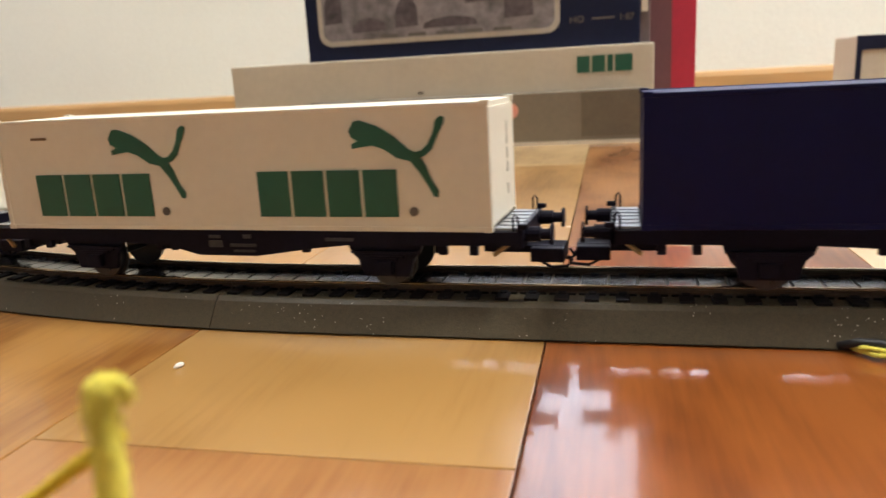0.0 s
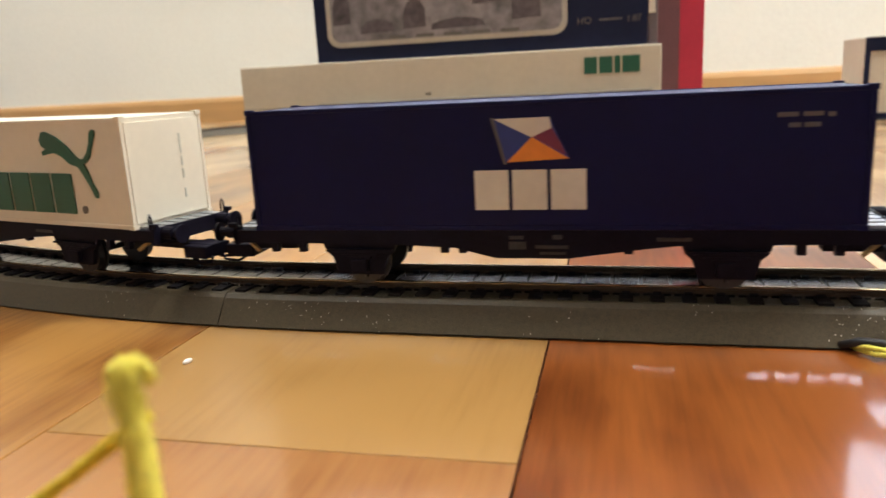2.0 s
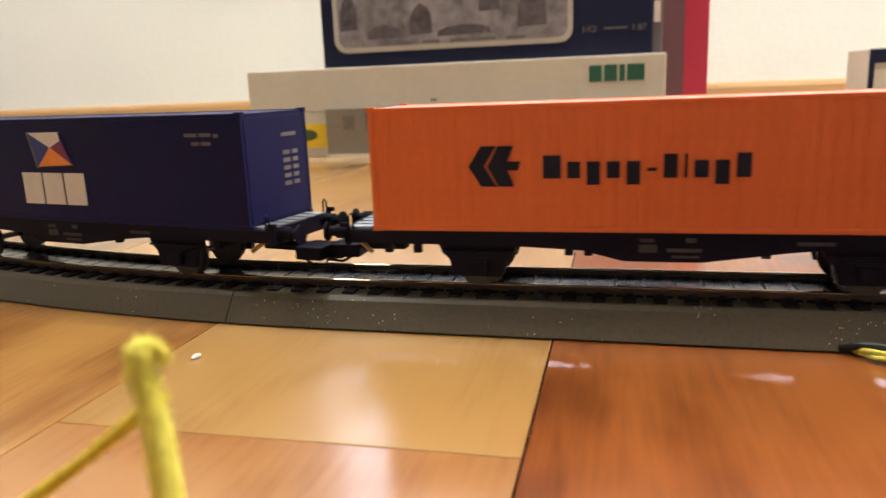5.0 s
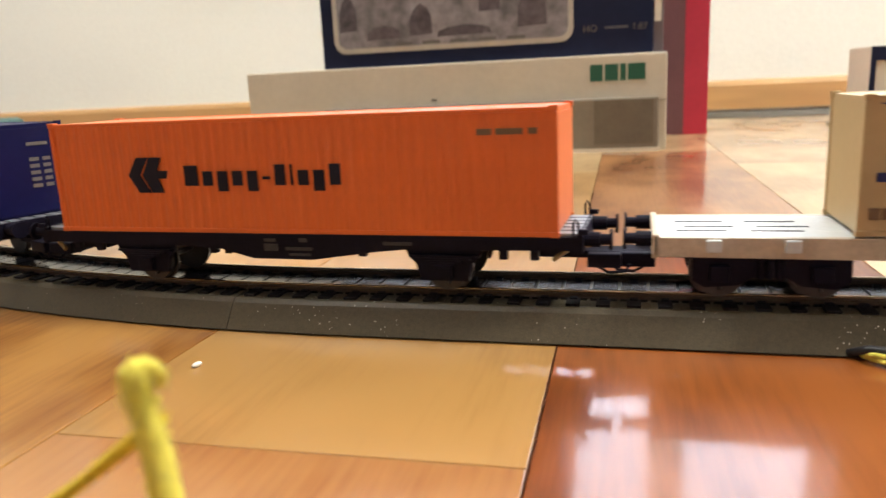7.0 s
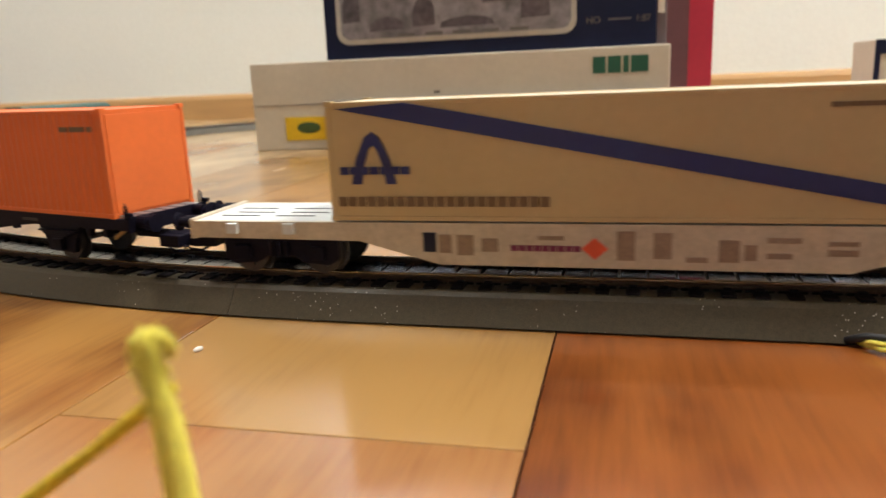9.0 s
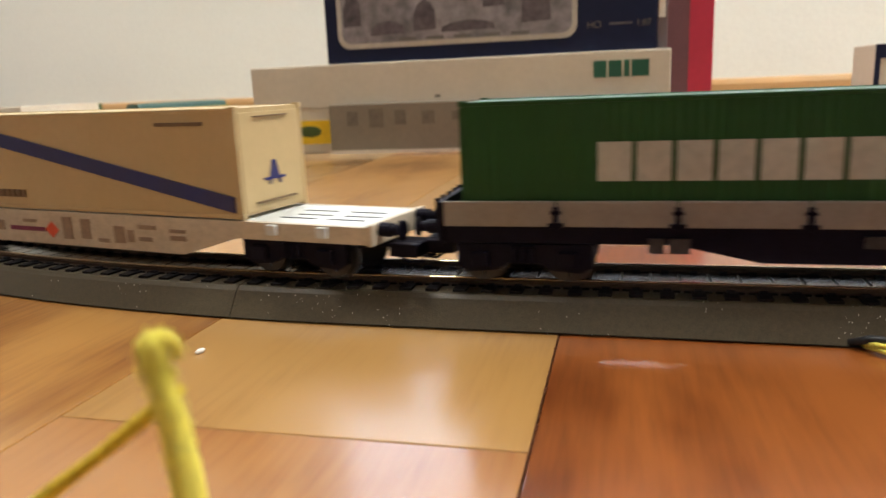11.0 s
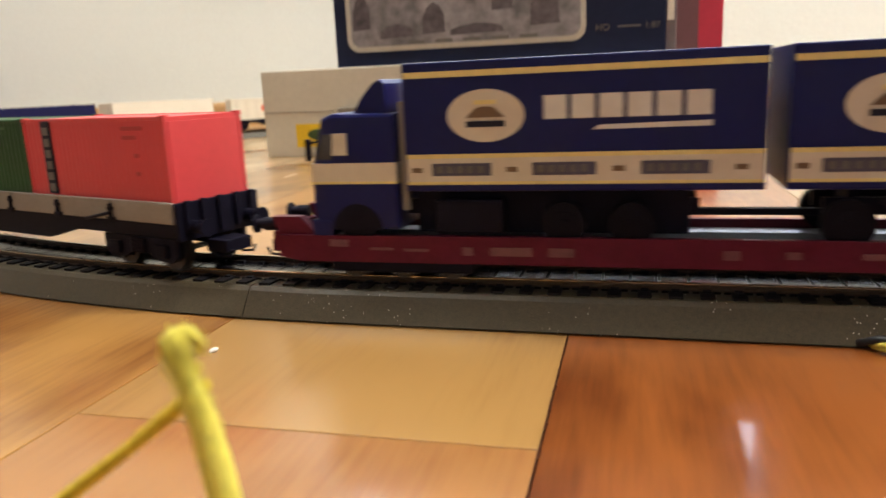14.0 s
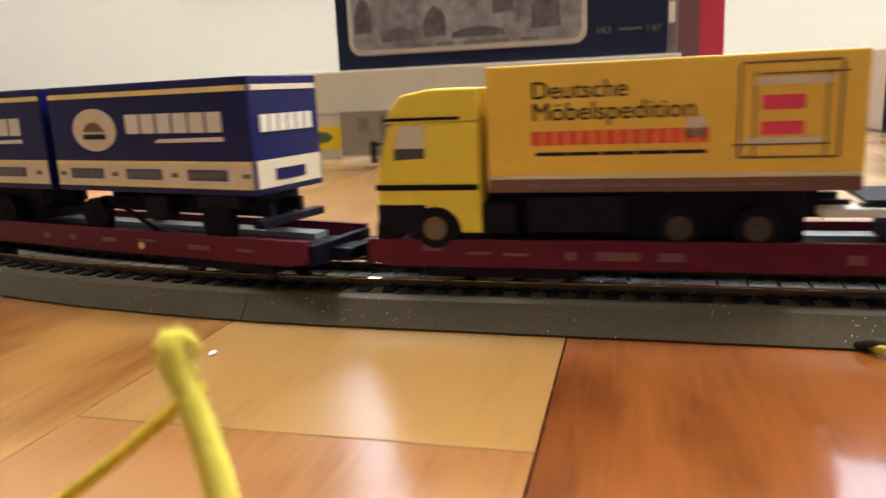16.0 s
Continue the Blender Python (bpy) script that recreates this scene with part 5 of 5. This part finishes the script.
chassis(T, X(1.180), X(1.271))
b = box_body(T, X(1.1915), X(1.2715), 0.0332, 0.0622, M_yellow)
yy = -0.0140
x0 = X(1.1915)
part("brown_skirt", panel(B(), x0 + 0.0003, x0 + 0.0797, 0.0332, 0.0362, yy), M_brownband, b, "brown lower skirt")
part("cream_line", panel(B(), x0 + 0.0003, x0 + 0.0797, 0.0364, 0.0372, yy), M_bandcream, b)
letters("skirt_print", x0 + 0.0090, x0 + 0.0660, 0.0344, 0.0350, yy - 0.0001, 12, 0.2, M_dim_ink, b)
word("Deutsche", 0.0056, pose(x0 + 0.0105, yy - 0.0002, 0.0545, 90), M_dark_ink, "upper_word", b)
word("Möbelspedition", 0.0058, pose(x0 + 0.0105, yy - 0.0002, 0.0496, 90), M_dark_ink, "lower_word", b)
letters("red_line", x0 + 0.0105, x0 + 0.0495, 0.0440, 0.0472, yy, 14, 0.14, M_redink, b, "line of red block lettering")
letters("dark_line", x0 + 0.0115, x0 + 0.0490, 0.0416, 0.0424, yy, 5, 0.04, M_dark_ink, b)
bm = B()
for x, z, a, h in ((0.0610, 0.0600, 0.0190, 0.0005), (0.0610, 0.0402, 0.0190, 0.0005), (0.0645, 0.0577, 0.0170, 0.0004), (0.0595, 0.0430, 0.0190, 0.0004), (0.0605, 0.0404, 0.0005, 0.0196), (0.0800, 0.0404, 0.0005, 0.0196), (0.0635, 0.0404, 0.0004, 0.0180), (0.0775, 0.0404, 0.0004, 0.0180)):
    panel(bm, x0 + x - 0.0055, x0 + x + a - 0.0055, z, z + h, yy)
fr = part("frame_mark", bm, M_brown_ink, b, "thin brown square frame")
M_pinkred = mat("pink_red_print", (0.75, 0.05, 0.10), 0.45)
for z0, z1 in ((0.0505, 0.0535), (0.0452, 0.0480)):
    part("red_block", panel(B(), x0 + 0.0595, x0 + 0.0680, z0, z1, yy), M_pinkred, fr, "pinkish red block")
for a, b2, z0, z1 in ((0.0580, 0.0730, 0.0556, 0.0572), (0.0565, 0.0715, 0.0434, 0.0446), (0.0445, 0.0485, 0.0450, 0.0495)):
    part("pale_block", panel(B(), x0 + a, x0 + b2, z0, z1, yy), M_bandcream, fr, "cream block")
for s in (-1, 1):
    for u, rim, out in ((1.1781, M_rim, 0.0147), (1.2350, M_darkrim, 0.0130), (1.2515, M_darkrim, 0.0130)):
        wheel(T, X(u), s * out, FL + 0.0050, 0.0050, rim)
    part("tank", solid(B(), X(1.1890), X(1.1980), min(s * 0.0085, s * 0.0128), max(s * 0.0085, s * 0.0128), 0.0228, 0.0305, 0.0010), M_black, T)
    part("side_guard", solid(B(), X(1.2010), X(1.2230), min(s * 0.0118, s * 0.0130), max(s * 0.0118, s * 0.0130), 0.0235, 0.0320, 0.0003), M_black, T)
# added black filler that closes the bright slits under this lorry
part("added_dark_block", solid(B(), X(1.1900), X(1.2620), -0.0075, 0.0075, 0.0205, 0.0328, 0.0006), M_black, T)
bar = load("loading_bar", "white and black tie bars lying on the lorry carrier", "bar", base7)
part("white_bar", solid(B(), X(1.2640), X(1.2980), -0.0125, -0.0040, 0.0270, 0.0290, 0.0004), M_deckw, bar)
part("black_bar", solid(B(), X(1.2730), X(1.3100), -0.0110, 0.0110, 0.0298, 0.0306, 0.0003), M_black, bar)
part("stand", solid(B(), X(1.2800), X(1.2850), -0.0100, 0.0100, 0.0178, 0.0302, 0.0003), M_black, bar)

# the head of the train, far round the loop
W8, base8 = flat_wagon(-0.2150, -0.0900, "a white swap body on it")
mid = base8[0]
C = container(base8, X(-0.2090), X(-0.0960), DECK, 0.0270, M_cream, "white swap body with red print on a black wagon", ribs=8)
letters("red_word", X(-0.1750), X(-0.1350), DECK + 0.011, DECK + 0.018, -0.0140, 5, 0.15, M_redink, C)
letters("red_block", X(-0.1750), X(-0.1350), DECK + 0.011, DECK + 0.018, 0.01415, 5, 0.15, M_redink, C)
part("green_post", solid(B(), X(-0.2090), X(-0.2040), -0.0143, 0.0143, DECK + 0.002, DECK + 0.026), M_dkgreen, C)
L, mid = car("diesel_locomotive", "diesel locomotive with blue-green roof and yellow sides", "locomotive", -0.392, -0.260, 0.045)
h = 0.066
part("frame", solid(B(), -h, h, -0.0150, 0.0150, 0.0195, 0.0265, 0.0006), M_black, L)
part("body", solid(B(), -h + 0.001, h - 0.001, -0.0155, 0.0155, 0.0265, 0.0405, 0.0015), M_locoyellow, L)
bm = slab(B(), [(-0.0155, 0.0405), (-0.0140, 0.0450), (-0.0080, 0.0475), (0.0080, 0.0475), (0.0140, 0.0450), (0.0155, 0.0405)], -h + 0.006, h - 0.006, "x")
part("roof", bm, M_locogreen, L)
bm = B()
for i in range(7):
    solid(bm, -0.052 + i * 0.0155, -0.042 + i * 0.0155, -0.0158, 0.0158, 0.0345, 0.0390, 0.0003)
part("windows", bm, M_cabglass, L)
for s in (-1, 1):
    part("tail_lamp", rod(B(), (h - 0.0012, s * 0.0105, 0.0315), (h + 0.0006, s * 0.0105, 0.0315), 0.0017, 12), M_tail, L, "red glowing tail lamp")
for x in (-0.045, 0.045):
    bogie(L, x)
for o in (-1, 1):
    buffers(L, o * h, o)

# ---------------------------------------------------------------- parquet boards, 88 mm wide
turn = pose(0.083, -0.05, 0, 0, 0, -0.8)
floor = tagged(part("floor", solid(B(), RX0, RX1, RY0, WALL_Y, -0.06, -0.0045), M_joint), "glossy lacquered parquet floor of honey and red-brown boards", "floor", kind="structure")
rnd = random.Random(11)
BW = 0.088


def board(x0, x1, y0, y1, material, cache={}):
    key = (round(x1 - x0, 4), round(y1 - y0, 4), material.name)
    if key not in cache:
        wd, ln = (x1 - x0) / 2 - 0.00018, (y1 - y0) / 2 - 0.00010
        cache[key] = mesh_of("plank", solid(B(), -wd, wd, -ln, ln, -0.0045, 0, 0.00028), material)
    ob = new("plank", cache[key])
    ob.parent = floor
    ob.matrix_local = turn @ pose((x0 + x1) / 2 - 0.083, (y0 + y1) / 2 + 0.05, 0)


MATS = (M_honey, M_tan, M_orange, M_honey, M_tan, M_red)
for k in range(-14, 12):
    x0 = 0.083 + k * BW
    if k == -1:
        ys = [-0.86, -0.379, -0.079, 0.296, 0.671, 1.18]
        ms = [M_honey, M_tan, M_honey, M_honey, M_honey, M_honey]
    elif k == 0:
        ys = [-0.86, -0.33, 0.07, 0.42, 0.78, 1.18]
        ms = [M_red, M_red, M_tan, M_honey, M_tan, M_tan]
    elif k == -2:
        ys = [-0.86, -0.24, 0.00, 0.40, 0.80, 1.18]
        ms = [M_tan, M_orange, M_orange, M_tan, M_honey, M_tan]
    elif k == 1:
        ys = [-0.86, -0.35, 0.03, 0.33, 0.75, 1.18]
        ms = [M_orange, M_red, M_honey, M_honey, M_honey, M_tan]
    else:
        o = rnd.uniform(-0.15, 0.15)
        ys = [-0.86, -0.33 + o, 0.05 + o, 0.42 + o, 0.80 + o, 1.18]
        ms = [rnd.choice(MATS[:5]) for _ in range(6)]
    # honey boards behind the track get the glare painted into their colour
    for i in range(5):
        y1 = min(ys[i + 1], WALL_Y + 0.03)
        board(x0, x0 + BW, ys[i], y1, M_glare if ys[i] > 0.02 and ms[i] is M_honey else ms[i])

# grime along the open joint between the honey and the red-brown boards
gr = random.Random(5)
vs, fs = [], []
for i in range(150):
    y = -0.20 + i * 0.0018
    wl, wr = gr.uniform(0.00005, 0.00022), gr.uniform(0.00005, 0.00055) * (1 if gr.random() < 0.25 else 0.3)
    vs += [(-wl, y, 0.0002), (wr, y, 0.0002)]
    if i:
        fs.append((2 * i - 2, 2 * i - 1, 2 * i + 1, 2 * i))
me = bpy.data.meshes.new("joint_grime")
me.from_pydata(vs, [], fs)
me.materials.append(M_joint)
ob = new("joint_grime", me)
ob.parent = floor
ob.matrix_local = turn @ pose(0, 0.05, 0)

# the boards farther off in the room, joined
bm = B()
for k in range(-32, 29):
    x0 = 0.083 + k * BW
    a, b = max(x0, RX0), min(x0 + BW, RX1)
    if b - a < 0.02:
        continue
    y = RY0 + (k * 7 % 5) * 0.08
    top = -0.86 if -14 <= k < 12 else WALL_Y
    ends = [RY0]
    while ends[-1] < top - 0.3:
        ends.append(min(top, ends[-1] + 0.40 + 0.07 * (k % 3)))
    if ends[-1] < top:
        ends.append(top)
    for p, q in zip(ends, ends[1:]):
        solid(bm, a + 0.0003, b - 0.0003, p + 0.0003, q - 0.0003, -0.0044, -0.0002)
tagged(part("far_planks", bm, M_tan, floor), kind="stuff")

# ---------------------------------------------------------------- movement
RUN_T = (0, 0.5, 1, 1.5, 2, 2.5, 3, 3.5, 6, 6.5, 7, 7.5, 8, 8.2, 10.5, 11, 11.5, 12, 12.5, 13, 13.5, 14, 14.5, 15, 15.5, 16)
RUN_S = (0.0003, 0.0230, 0.0473, 0.0715, 0.0956, 0.1198, 0.1428, 0.1674, 0.2824, 0.3071, 0.3307, 0.3551, 0.3826, 0.3948, 0.5690, 0.6137, 0.6618, 0.7115, 0.7595, 0.8069, 0.8528, 0.9017, 0.9504, 1.0020, 1.0525, 1.1026)


def run(t):
    """How far the train has gone at t seconds."""
    slope = np.gradient(np.array(RUN_S), np.array(RUN_T))
    i = min(max(int(np.searchsorted(RUN_T, t, side="right")) - 1, 0), len(RUN_T) - 2)
    d = RUN_T[i + 1] - RUN_T[i]
    k = (t - RUN_T[i]) / d
    a, b = RUN_S[i], RUN_S[i + 1]
    return float((2 * k**3 - 3 * k**2 + 1) * a + (k**3 - 2 * k**2 + k) * d * slope[i] + (3 * k**2 - 2 * k**3) * b + (k**3 - k**2) * d * slope[i + 1])


def car_pose(u, pivot, t):
    s = run(t)
    ax, ay, _ = rail_at(s - (u - pivot))
    bx, by, _ = rail_at(s - (u + pivot))
    return pose((ax + bx) / 2, (ay + by) / 2, 0, 0, 0, math.degrees(math.atan2(by - ay, bx - ax)))


def motions():
    walk(yarn, [(t, pose(KNOT[0] + dx, KNOT[1], KNOT[2] + dz, 0, -a, 0)) for t, a, b, (dx, dz) in LEAN])
    walk(loose, [(t, pose(*TAIL_AT, 0, a - b, 0)) for t, a, b, _ in LEAN])
    times = [i * 0.25 for i in range(65)]
    for ob, u, pivot in MOVERS:
        walk(ob, [(t, car_pose(u, pivot, t)) for t in times])
    for ob, x, z, r in AXLES:
        per = 15 if r > 0.005 else 30
        walk(ob, [(i / per, pose(x, 0, z, 0, -math.degrees(run(i / per) / r), 0)) for i in range(16 * per + 1)])


motions()
